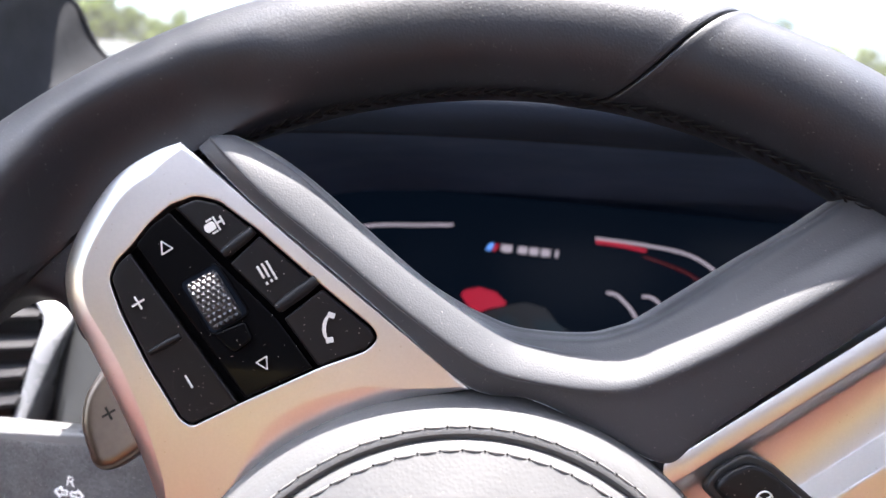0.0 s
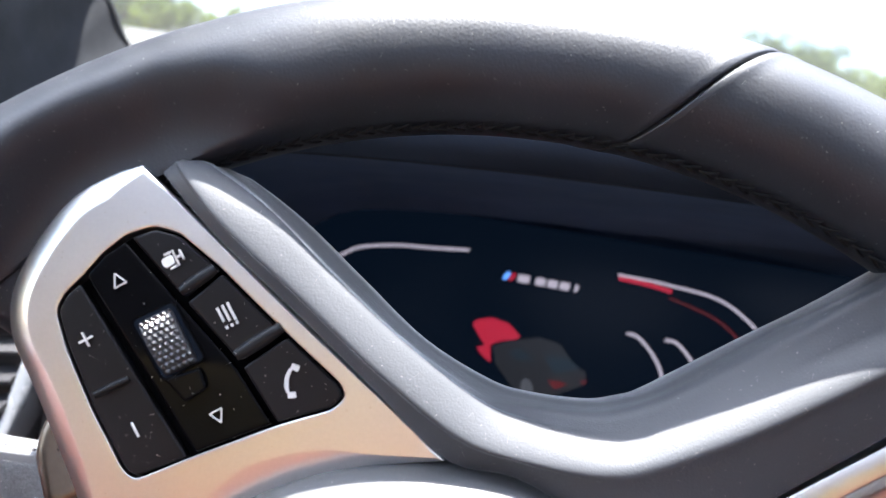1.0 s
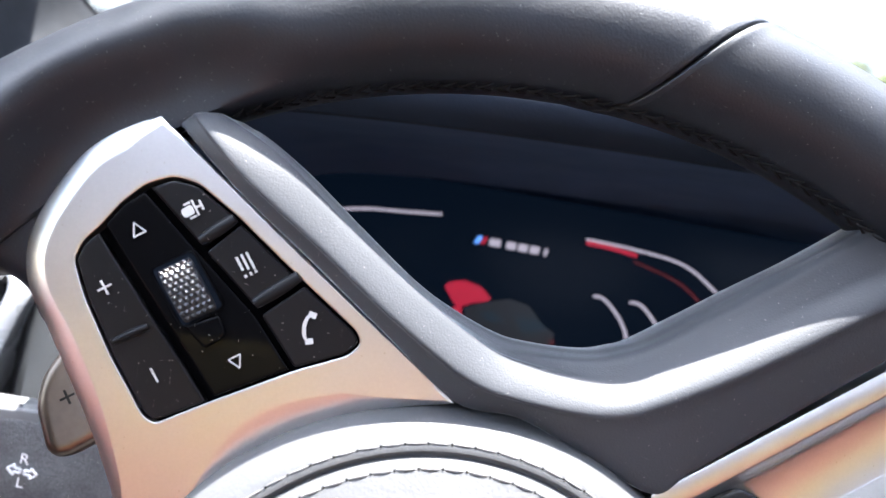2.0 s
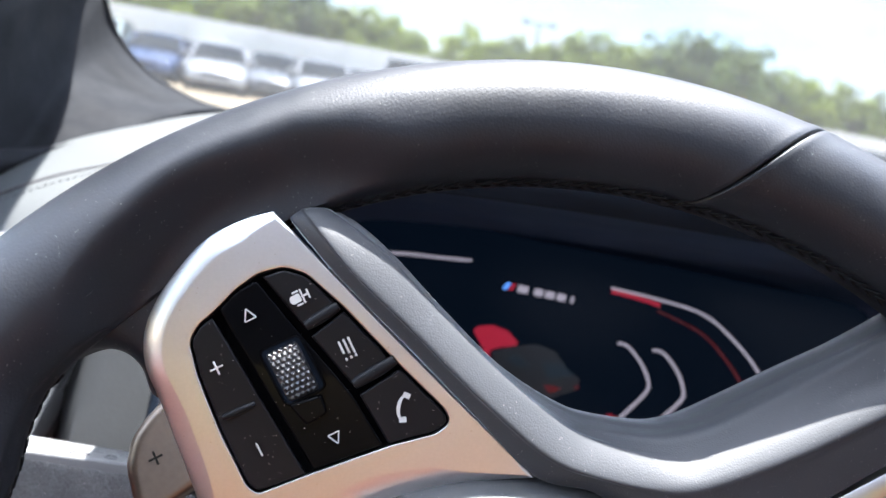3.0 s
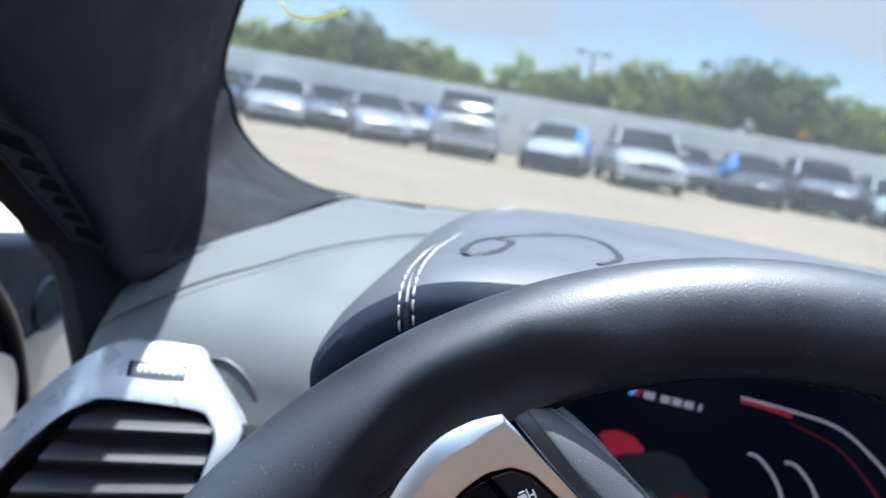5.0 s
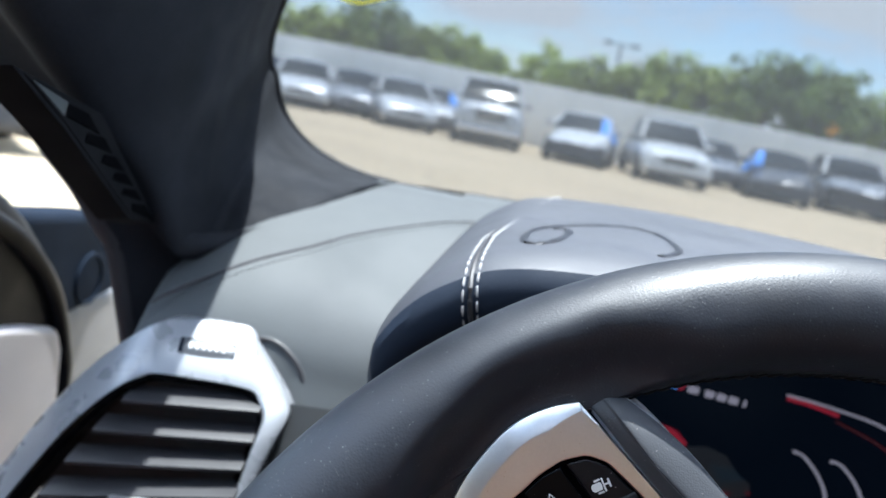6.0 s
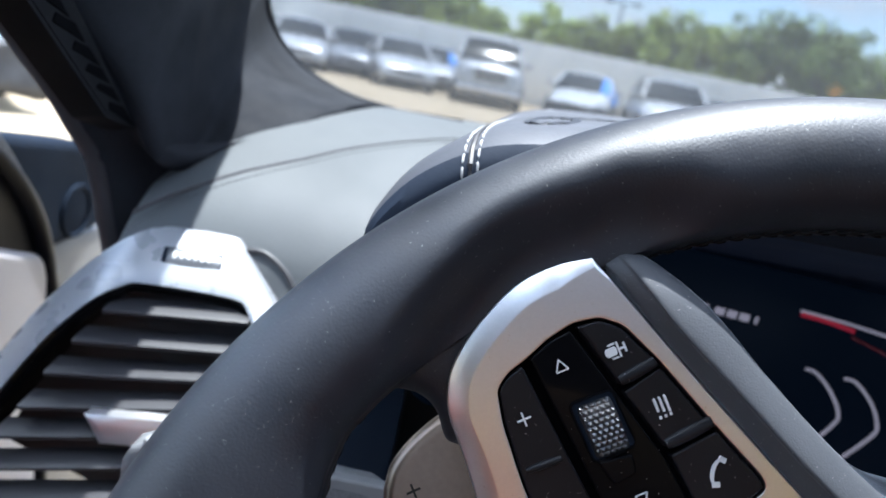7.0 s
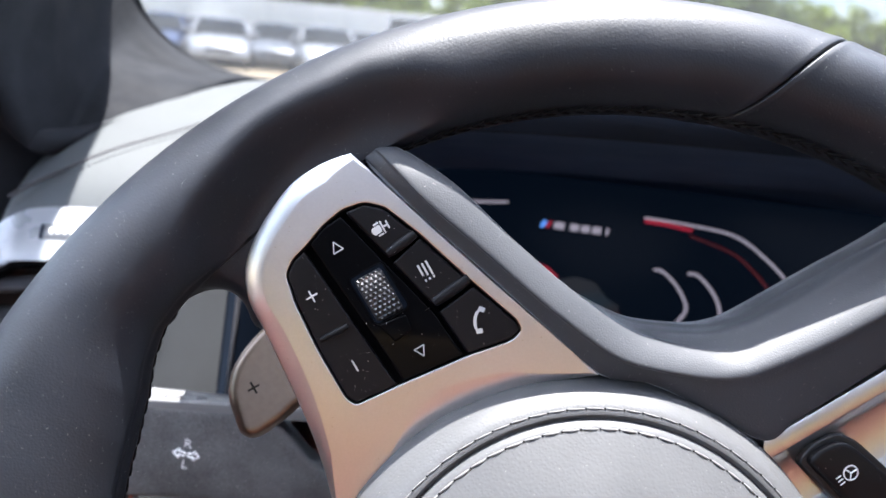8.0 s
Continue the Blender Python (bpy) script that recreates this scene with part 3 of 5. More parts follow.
WHEEL = Matrix(((1, 0, 0, 0), (0, math.sin(TH), -math.cos(TH), 0), (0, math.cos(TH), math.sin(TH), 0.93), (0, 0, 0, 1)))
wheel = thing("steering_wheel", "turned black leather sports steering wheel with satin metal spokes", "steering wheel", m=WHEEL)
R0, A0 = 0.1701, 0.0159


def slope(u, v):
    """Height of the tilted spoke face."""
    return 0.22 * (v - 0.093)


# the grip grows wider towards the hub below the left spoke
BULGE = ((-150, -115, -95, -80, -72, -66, -62, -59, -56, -52), (0, 0.2, 0.8, 1.0, 0.95, 0.72, 0.5, 0.24, 0.05, 0))


def rim_point(phi, theta, out=0.0):
    wide = float(np.interp(math.degrees(phi), BULGE[0], BULGE[1])) if math.cos(theta) < 0 else 0.0
    rho = R0 + (A0 + out) * math.cos(theta) * (1 + wide)
    return Vector((rho * math.sin(phi), rho * math.cos(phi), (A0 + out) * math.sin(theta)))


def seam_turn(theta):
    """Degrees by which the rim's seam leans away from its middle, all round the section."""
    d = math.degrees(theta) % 360
    d = d - 360 if d > 300 else d
    return (110.5 - d) / 89 * 5.9 if d <= 230 else (110.5 - 230) / 89 * 5.9 + (d - 230) / 70 * (290 / 89 * 5.9)


for first, last, turn in ((-110, -53, 22), (-33, 62, 0)):
    bm = bmesh.new()
    for side, slant in ((169, 0.55), (174.5, -0.55)):
        run = np.arange(first, last, 1.0)
        path = [rim_point(radians(d), radians(side + turn), 0.0001) for d in run]
        normals = [rim_point(radians(d), radians(side + turn), 0.01) - rim_point(radians(d), radians(side + turn)) for d in run]
        stitches(bm, path, normals, 0.0040, 0.0046, 0.0003, slant)
    part("stitching", bm, M_THREAD, wheel, "dark cross-stitched thread along the rim's inside")

# leather V between the spokes: lines along it, in millimetres on the wheel's plane and above it
INNER = [(-80.8, 135.2), (-66, 122.2), (-48, 109), (-30, 95.6), (-12, 82.4), (3, 80.4), (20, 73.6), (35.2, 67.4), (43.5, 73.4), (60, 85.5), (77, 98), (92, 109.5), (108, 121.5)]
BROW = [(-77, 137.1, 10.2), (-62.7, 123.6, 10.8), (-45.3, 111.1, 8.3), (-27.6, 98.3, 6.0), (-9.8, 87.7, 3.9), (4, 84.7, 2.6), (16.5, 83.8, 2.2), (25, 84.8, 2.6), (33, 88.0, 3.5), (48.1, 95.9, 5), (63, 105.0, 6.5), (78, 114.4, 7.5), (95, 125.0, 8.5)]
CREST = [(-73.5, 138.7, 8.0), (-56.2, 129.0, 7.6), (-39.9, 116.4, 5.2), (-23.4, 104.6, 2.7), (-6.5, 94.8, 0.0), (5, 91.9, -1.2), (17, 90.8, -1.5), (24.5, 91.3, -1.0), (31, 93.7, 0.0), (46, 101.9, 1.7), (61.3, 111.6, 3.3), (74.4, 119.4, 4.5), (92, 129.4, 5.5)]
BACK = [(-69, 138.9, 2.0), (-55.5, 129.6, -3.0), (-39.8, 117.6, -8), (-22.8, 105.6, -9), (-5.0, 96.8, -9), (6, 95.3, -9), (18, 95.4, -7), (26, 97.5, -6), (33, 100.8, -5), (44.5, 108.1, -3), (58, 117.3, 0), (70, 125.6, 2), (86, 136, 3)]
EDGE = [(-66, 139.4, -8), (-53.5, 132.2, -16), (-37.8, 120.5, -22), (-20.5, 107.8, -22), (-3.5, 99.9, -21), (7, 98.1, -20), (20, 98.2, -18), (27, 100, -16), (33, 102.6, -14), (43, 109.6, -10), (56.5, 119.2, -5), (68.5, 127.3, -1), (84, 138.6, 1)]
NV = 130
inner = curve([(u, v, 0) for u, v in INNER], NV)
brow, crest, back, edge = (curve(line, NV) for line in (BROW, CREST, BACK, EDGE))
raw = [slope(0, a.y * 0.001) * 1000 * (0.9 - 0.1 * math.tanh(a.x / 25)) for a in inner]
rows = []
for i in range(NV):
    base = sum(raw[max(0, min(NV - 1, i + k))] for k in range(-10, 11)) / 21
    a, b, c, d, e = (Vector(q) for q in (inner[i], brow[i], crest[i], back[i], edge[i]))
    a.z = base
    foot = [Vector((a.x, a.y, base - 6)), Vector((a.x, a.y, base - 0.9)), a.lerp(b, 0.03) + Vector((0, 0, -0.25)), a.lerp(b, 0.12) + Vector((0, 0, 0.05)), a.lerp(b, 0.45) + Vector((0, 0, 0.1)), a.lerp(b, 0.80)]
    tail = [d.lerp(e, 0.55), e, e + (e - d) * 0.18 + Vector((0, 0, -7)), e + (d - e) * 0.15 + Vector((0, 0, -17))]
    line = curve(foot + [b + Vector((0, 0, 0.25)), b.lerp(c, 0.5) + Vector((0, 0, 0.75)), c, c.lerp(d, 0.30), c.lerp(d, 0.66), d] + tail, 76)
    dip = 7.0 * (1 - math.sqrt(1 - max(0.0, 1 - i / 9) ** 2))
    rows.append([(q.x * 0.001, q.y * 0.001, (q.z - dip) * 0.001) for q in line])
rows.insert(0, [(p[0] + 0.0005, p[1] + 0.0003, p[2] - 0.012) for p in rows[0]])
part("spoke_cover", grid(rows), M_SPOKE, wheel, "grained black leather spoke cover")

# left spoke: metal bezel round the keys
PLATE = [(-82.6, 134.3), (-89.3, 131.6), (-96.5, 126.4), (-101.6, 119.5), (-106, 110.8), (-107.8, 103), (-106.4, 95.2), (-101.6, 87), (-96.1, 77.1), (-89.4, 64.5), (-83.6, 51), (-80, 40),
         (-70, 39), (-64.2, 52.7), (-57.1, 62.7), (-47.2, 70.6), (-31.9, 77.6), (-21.4, 80.2), (-12.1, 82.0)]
PLATE = [tuple(p[:2]) for p in curve([(*p, 0) for p in PLATE[:12]], 60)] + [tuple(p[:2]) for p in curve([(*p, 0) for p in PLATE[12:]], 40)]
CUT = [(-78.4, 122.2), (-73, 121.5), (-63.6, 115.5), (-48.9, 104.4), (-35.8, 95.1), (-34.4, 92.6), (-36.8, 89.5), (-47.6, 85), (-64.9, 76.1), (-76.3, 69.7), (-79.1, 71.1), (-87.2, 83),
       (-94.1, 95), (-97, 102.3), (-95.6, 106.3), (-92.3, 110), (-88.6, 115.3), (-84, 119.8)]
CUT = [tuple(p) for p in rounded(CUT, 1.6, 4)]
POD = Vector((-68, 95))


def radius_at(poly, angle):
    d, best = Vector((math.cos(angle), math.sin(angle))), 0
    for a, b in zip(poly, poly[1:] + poly[:1]):
        a, b = Vector(a) - POD, Vector(b) - POD
        e = b - a
        den = d.x * e.y - d.y * e.x
        if abs(den) > 1e-9:
            s, t = (a.x * e.y - a.y * e.x) / den, (a.x * d.y - a.y * d.x) / den
            if s > 0 and -1e-6 <= t <= 1 + 1e-6:
                best = max(best, s)
    return best


angles = sorted([2 * math.pi * i / 300 for i in range(300)] + [math.atan2(p[1] - POD.y, p[0] - POD.x) % (2 * math.pi) for p in PLATE + CUT])
rows = []
for an in angles:
    ro, ri = radius_at(PLATE, an), radius_at(CUT, an)
    deg = math.degrees(an)
    wide = 0.7
    if 105 < deg < 262:
        wide = 4.4 * min(1, (deg - 105) / 18, (262 - deg) / 12) + 0.7
    elif 262 <= deg < 350:
        wide = 7.0 * min(1, (350 - deg) / 14, (deg - 262) / 10) + 0.7
    deep = (1.7 if deg < 262 else 0.7) * min(1.0, wide / 4.4)
    prof = [(ro, -14), (ro, -deep - 0.6), (ro - 0.12, -deep - 0.2), (ro - 0.4, -deep), (ro - wide * 0.93, -deep * 0.03), (ro - wide, 0.0)]
    flat = ro - wide
    prof += [(flat - min(0.35, (flat - ri) * 0.2), 0.0), ((flat + ri) / 2, 0.0), (ri + min(0.7, (flat - ri) * 0.3), 0.0), (ri + 0.3, 0.0), (ri + 0.1, -0.08), (ri, -0.35), (ri, -4)]
    row = []
    for r, h in prof:
        u, v = (POD.x + r * math.cos(an)) * 0.001, (POD.y + r * math.sin(an)) * 0.001
        row.append((u, v, h * 0.001 + slope(u, v)))
    rows.append(row)
bezel = part("spoke_bezel", grid(rows, along=True), M_SATIN, wheel, "satin metal spoke bezel")
part("spoke_core", prism([(u * 0.001, v * 0.001) for u, v in PLATE], -0.0032, -0.026, 0.001, slope), M_SLOT, wheel)


NOSE = [(-82.6, 134.3), (-77, 138), (-69, 138.6), (-63, 136), (-55, 129), (-75, 122)]


def clearance(u, v):
    """Distance in millimetres from a point outside the spoke to its outline; nought inside it."""
    best = 99.0
    for poly in (PLATE, NOSE):
        inside, p = False, Vector((u, v))
        for a, b in zip(poly, poly[1:] + poly[:1]):
            a, b = Vector(a), Vector(b)
            if (a.y > v) != (b.y > v) and u < (b.x - a.x) * (v - a.y) / (b.y - a.y) + a.x:
                inside = not inside
            e = b - a
            q = a + e * max(0, min(1, (p - a).dot(e) / max(1e-9, e.length_squared)))
            best = min(best, (p - q).length)
        if inside:
            return 0.0
    return best


SEAM = 10.15
phis = sorted(list(np.arange(-180, -72, 1.25)) + list(np.arange(-72, -8, 0.4)) + list(np.arange(-8, -4, 1.0)) + list(np.arange(-4, 9, 0.5))
              + list(np.arange(9.05, 11.25, 0.05)) + list(np.arange(11.4, 25, 0.5)) + list(np.arange(25.2, 180, 1.25)))
rows = []
for d in phis:
    row, off = [], R0 * radians(d - SEAM) * 1000
    for j in range(72):
        th = 2 * math.pi * j / 72
        phi = radians(d + seam_turn(th) * math.exp(-((d - SEAM) / 8.5) ** 2))
        out = -0.0012 * math.exp(-(off / 0.4) ** 2) + 0.00022 * math.exp(-((abs(off) - 2.2) / 1.6) ** 2)
        out += -0.0007 * math.exp(-((math.degrees(th) - 172) / 5) ** 2)
        p = rim_point(phi, th, out)
        if -72 < d < -8 and p.z > -0.004:
            gap, reach = clearance(p.x * 1000, p.y * 1000), 17 + 6 * max(0.0, min(1.0, (d + 42) / 14))
            low = slope(p.x, p.y) - 0.0032
            if p.z > low and gap < reach:
                w = (reach - gap) / reach
                p.z += (low - p.z) * w * w * w * (w * (w * 6 - 15) + 10)
        row.append(p)
    rows.append(row)
part("rim", grid(rows, around=True, along=True), M_RIM, wheel, "smooth black leather rim")
# leather web between rim and left spoke
web = [(-78, 146), (-96, 141), (-122, 122), (-140, 100), (-139, 91), (-135, 87), (-131, 90.5), (-126.5, 94.3), (-120.5, 97.4), (-114, 97.6), (-109, 94.6), (-104.5, 88), (-96, 92), (-90, 118), (-80, 132)]
part("rim_web", prism([(p.x, p.y) for p in curve([(u * 0.001, v * 0.001, 0) for u, v in web], 90, True)], -0.0042, -0.018, 0.005, slope, 6), M_RIM, wheel)


# keys
def key(name, pts, mat, top=0.0, r=0.0012, bevel=0.0005, dome=0.0, gap=0.0005, parent=None, label=""):
    ring = inset(rounded([(u * 0.001, v * 0.001) for u, v in pts], r), gap)
    return part(name, prism(ring, top, -0.004, bevel, slope, dome=dome), mat, parent or wheel, label)


def printed(name, bm_pts, parent, mat=None, h=0.0006, r=0.0):
    bm = bmesh.new()
    for pts in bm_pts:
        ring = [Vector((u * 0.001, v * 0.001)) for u, v in pts]
        prism(rounded(ring, r * 0.001, 3) if r else ring, h, h - 0.0004, 0.00003, slope, 1, bm=bm)
    return part(name, bm, mat or M_ICON, parent)


def bar(a, b, w):
    a, b = Vector(a), Vector(b)
    s = (b - a).normalized() * (w / 2)
    s = Vector((-s.y, s.x))
    return [a + s, a - s, b - s, b + s]


volume = key("volume_key", [(-92.6, 109.2), (-95.6, 106), (-97, 102.3), (-94, 95), (-87, 82.6), (-79.2, 71.2), (-76.4, 69.8), (-65.4, 75.7)], M_KEY, label="black rocker key with plus and minus")
EX, EY = Vector((-0.565, 0.825)), Vector((-0.825, -0.565))
c = Vector((-89.9, 97.2))
printed("plus_sign", [bar(c - 1.6 * EX, c + 1.6 * EX, 0.4), bar(c - 1.6 * EY, c - 0.25 * EY, 0.4), bar(c + 0.25 * EY, c + 1.6 * EY, 0.4)], volume)
c = Vector((-77.5, 80.1))
printed("minus_sign", [bar(c - 1.7 * EX, c + 1.6 * EX, 0.4)], volume)


def ridge(name, a, b, parent, r=0.0009, flat=0.8):
    path = [Vector(a).lerp(Vector(b), i / 8) * 0.001 for i in range(9)]
    radii = [r * (0.45 + 0.55 * math.sin(math.pi * (i + 0.6) / 9.2) ** 0.4) for i in range(9)]
    return part(name, tube([(p.x, p.y, slope(p.x, p.y) + 0.0001) for p in path], radii, 14, flat=flat), M_KEY, parent)


ridge("key_ridge", (-86.9, 86.1), (-80.0, 90.4), volume)
mic = key("voice_key", [(-83.6, 119.3), (-78.4, 122), (-73, 121.3), (-63.9, 115.5), (-70.8, 108)], M_KEY, label="black key with a voice symbol")
ridge("key_ridge", (-71.2, 109.6), (-64.6, 115.3), mic, 0.0015, 0.62)
c = Vector((-74.2, 115.8))
head = [(1.0 * math.cos(a), (0.75 if math.sin(a) > 0 else 0.35) * math.sin(a) + (0.95 if math.sin(a) > 0 else -0.6)) for a in np.linspace(0, 2 * math.pi, 20, endpoint=False)]
printed("voice_sign", [[c + (p[0] - 0.3) * EX + (p[1] + 0.2) * EY for p in q] for q in (
    head, [(1.35, -0.95), (1.75, -0.95), (1.75, 0.6), (1.35, 0.6)], [(-1.75, -0.95), (-1.35, -0.95), (-1.35, 0.6), (-1.75, 0.6)], [(-1.75, -1.6), (1.75, -1.6), (1.75, -1.2), (-1.75, -1.2)],
    [(-0.22, -2.6), (0.22, -2.6), (0.22, -1.6), (-0.22, -1.6)], [(-1.1, -3.05), (1.1, -3.05), (1.1, -2.6), (-1.1, -2.6)])], mic, r=0.15)
lists = key("list_key", [(-70.4, 107.4), (-63.3, 114.9), (-48.8, 104.1), (-57.7, 96.5)], M_KEY, label="black key with a list symbol")
ridge("key_ridge", (-58.2, 98.0), (-49.6, 105.0), lists, 0.0016, 0.62)
c = Vector((-61.1, 106.0))
quads = []
for i, long in enumerate((3.9, 3.5, 3.1)):
    y = -1.25 + 1.2 * i
    quads += [bar(c + (2.2 - long) * EX + y * EY, c + 2.2 * EX + y * EY, 0.52), bar(c - 2.6 * EX + y * EY, c - 1.95 * EX + y * EY, 0.52)]
printed("list_sign", quads, lists)
phone = key("phone_key", [(-57.2, 95.8), (-48.2, 103.7), (-35.8, 94.9), (-34.5, 92.6), (-36.8, 89.6), (-48.2, 84.9)], M_KEY, label="black key with a phone symbol")
c = Vector((-46.7, 94.3))
arc = [c + Vector((0.7 - 1.5 * math.cos(a), 2.9 * math.sin(a))) for a in np.linspace(-1.2, 1.2, 13)]
hand = arc + [p + Vector((0.85, 0)) * (0.75 + 0.25 * math.cos(a)) for p, a in zip(arc[::-1], np.linspace(1.2, -1.2, 13))]
printed("phone_sign", [hand, bar(arc[0] + Vector((0.1, -0.35)), arc[0] + Vector((1.75, 0.05)), 1.25), bar(arc[-1] + Vector((0.1, 0.35)), arc[-1] + Vector((1.75, -0.05)), 1.25)], phone)
gloss = key("gloss_panel", [(-92, 110.3), (-88.3, 115.4), (-84.0, 118.8), (-70.7, 107.1), (-57.6, 95.8), (-48.4, 84.8), (-64.6, 76.4)], M_PIANO, label="gloss black panel with arrow keys")


def triangle(c, d):
    c, tip = Vector(c), Vector(d).normalized()
    s = Vector((-tip.y, tip.x))
    p = [c + 1.7 * tip, c - 0.95 * tip + 1.4 * s, c - 0.95 * tip - 1.4 * s]
    return [bar(p[i], p[(i + 1) % 3], 0.27) for i in range(3)]


printed("arrow_sign", triangle((-84.4, 110), EX), gloss, h=0.00055)
printed("arrow_sign", triangle((-60.6, 85.3), -EX), gloss, h=0.00055)
# knurled roller
c, ax, al = Vector((-72.6, 98.9)), Vector((0.842, 0.54)), Vector((0.576, -0.817))


def pyramid(i, j):
    """Staggered rows of four-sided teeth."""
    row = i // 8
    a, b = abs(i % 8 - 4) / 4, abs((j + 4 * (row % 2)) % 8 - 4) / 4
    return 1 - max(a, b)


rows = []
for i in range(81):
    row, a = [], -1 + i / 40
    for j in range(49):
        b = -1 + j / 24
        p = c + al * (6.4 * a) + ax * (4.0 * b)
        tooth = pyramid(i, j) if abs(b) < 0.9 else 0.0
        h = 3.3 * math.sqrt(max(0, 1 - (a * 0.98) ** 2)) - 0.7 + 0.6 * tooth - 1.0 * b ** 10
        if j in (0, 48):
            h = -1.5
        p = p * 0.001
        row.append((p.x, p.y, slope(p.x, p.y) + h * 0.001))
    rows.append(row)
part("roller", grid(rows), M_KNURL, gloss, "knurled metal thumb roller", smooth=False)
well = [((c + q) * 0.001) for q in (al * -7.4 - ax * 5.0, al * -7.4 + ax * 4.9, al * 6.4 + ax * 5.4, al * 6.8 - ax * 4.8)]
part("roller_well", prism(rounded(well, 0.0016), 0.0004, 0.0, 0.0003, slope), M_LINING, gloss)
part("well_edge", tube([(p.x, p.y, slope(p.x, p.y) + 0.0004) for p in rounded(well, 0.0016)], 0.0003, 6, True), M_PIANO, gloss)
part("select_key", prism(rounded([(u * 0.001, v * 0.001) for u, v in ((-72.3, 91.2), (-65.2, 94.6), (-63.2, 90.6), (-67.4, 87))], 0.001), 0.0013, 0, 0.0005, slope), M_PIANO, gloss)

# right spoke: metal plate and heating key
ACROSS = [(0, -14), (0, -0.7), (0.15, -0.2), (0.6, 0), (4.9, 0), (5.3, -0.1), (5.7, -0.4), (7.9, -1.9), (8.4, -2.1), (9.0, -2.3), (23.4, -4.6), (24.0, -4.3), (28.2, 0.3), (28.7, 0.5), (29.4, 0.5), (44, 0.0), (45, -14)]
rows = []
for i in range(13):
    row = []
    for q, h in ACROSS:
        l = -3 * min(1, q / 4) + i * 7
        u, v = (35.4 + 0.82 * l + 0.575 * q) * 0.001, (67.1 + 0.575 * l - 0.82 * q) * 0.001
        row.append((u, v, slope(u, v) + h * 0.001))
    rows.append(row)
part("spoke_plate", grid(rows, caps=True), M_SATIN, wheel, "satin metal lower spoke plate with a recessed panel")
part("key_surround", prism(rounded([(u * 0.001, v * 0.001) for u, v in ((45.2, 62.2), (48.6, 67.2), (55.2, 71.0), (61.2, 69.0), (77, 57.5), (65.6, 45.6), (52.8, 55.8))], 0.002), 0.0008, -0.002, 0.0006, slope), M_BLACK, wheel)
heat = part("heating_key", prism(rounded([(u * 0.001, v * 0.001) for u, v in ((47.0, 62.6), (49.5, 66.0), (55.2, 69.0), (60.0, 67.2), (74.6, 57.2), (65, 47.4), (53.8, 57.2))], 0.0025), 0.0031, 0, 0.0012, slope, dome=0.0003), M_KEY, wheel, "black heating key with a white symbol")
c = Vector((58.8, 60.4))
bm = tube([((c.x + 2.0 * math.cos(a)) * 0.001, (c.y + 2.0 * math.sin(a)) * 0.001, 0.00355 + slope(0, (c.y + 2 * math.sin(a)) * 0.001)) for a in np.linspace(0, 2 * math.pi, 24, endpoint=False)], 0.00022, 5, True)
for q in range(3):
    a = 0.6 + q * 2.09
    tube([(c.x * 0.001, c.y * 0.001, 0.0036 + slope(0, c.y * 0.001)), ((c.x + 1.9 * math.cos(a)) * 0.001, (c.y + 1.9 * math.sin(a)) * 0.001, 0.0036 + slope(0, (c.y + 1.9 * math.sin(a)) * 0.001))], 0.0002, 5, bm=bm)
for q in (-1.1, 0, 1.1):
    o = c + Vector((-0.75, -0.66)) * 2.6 + Vector((0.66, -0.75)) * q
    e = o + Vector((-0.75, -0.66)) * 1.6
    tube([(o.x * 0.001, o.y * 0.001, 0.0036 + slope(0, o.y * 0.001)), (e.x * 0.001, e.y * 0.001, 0.0036 + slope(0, e.y * 0.001))], 0.0002, 5, bm=bm)
part("heating_sign", bm, M_ICON, heat)

# centre pad
PADC = Vector((-0.0109, 0.0100))
PROF = [(72.8, -14), (72.7, -7), (72.1, -4), (71.2, -1.4), (70.3, 0.8), (69.2, 3.0), (67.8, 5.0), (66.2, 6.6), (64.8, 7.5), (64.0, 7.8), (63.2, 8.1), (62.4, 8.0), (61.9, 7.2), (61.5, 6.8), (61.1, 7.2), (60.6, 8.3), (59.8, 9.0), (59.0, 9.3), (57, 10.1), (50, 13.0), (40, 16.4), (28, 19.2), (14, 20.9), (3, 21.3)]
rows = [[(PADC.x + r * 0.001 * math.cos(a), PADC.y + r * 0.001 * math.sin(a), h * 0.001 - 0.003) for a in np.linspace(0, 2 * math.pi, 160, endpoint=False)] for r, h in PROF]
pad = part("centre_pad", grid(rows, around=True, caps=True), M_PAD, wheel, "grey leather centre pad with stitched ring")
bm, holes = bmesh.new(), bmesh.new()
for r, h, thick in ((64.0, 7.9, 0.0002), (59.0, 9.35, 0.00032)):
    arc = [Vector((PADC.x + r * 0.001 * math.cos(a), PADC.y + r * 0.001 * math.sin(a), h * 0.001 - 0.003)) for a in np.linspace(2 * math.pi, 0, 300)]
    stitches(bm, arc, [(0, 0, 1)] * 300, 0.0050, 0.0046, thick, -0.03, 0.0)
    stitches(holes, arc, [(0, 0, 1)] * 300, 0.0050, 0.0005, 0.00026, 0.8, 0.0, 0.02)
part("stitching", bm, M_THREAD_PAD, pad)
part("stitch_holes", holes, M_HOLE, pad)

# shift paddle
paddle = [(-104, 92.6), (-109, 88), (-114.6, 80.6), (-118, 73.5), (-118.2, 65.5), (-113.4, 54.8), (-110.5, 53), (-107, 53.7), (-101.5, 57.8), (-93.4, 66), (-78, 80), (-84, 96)]
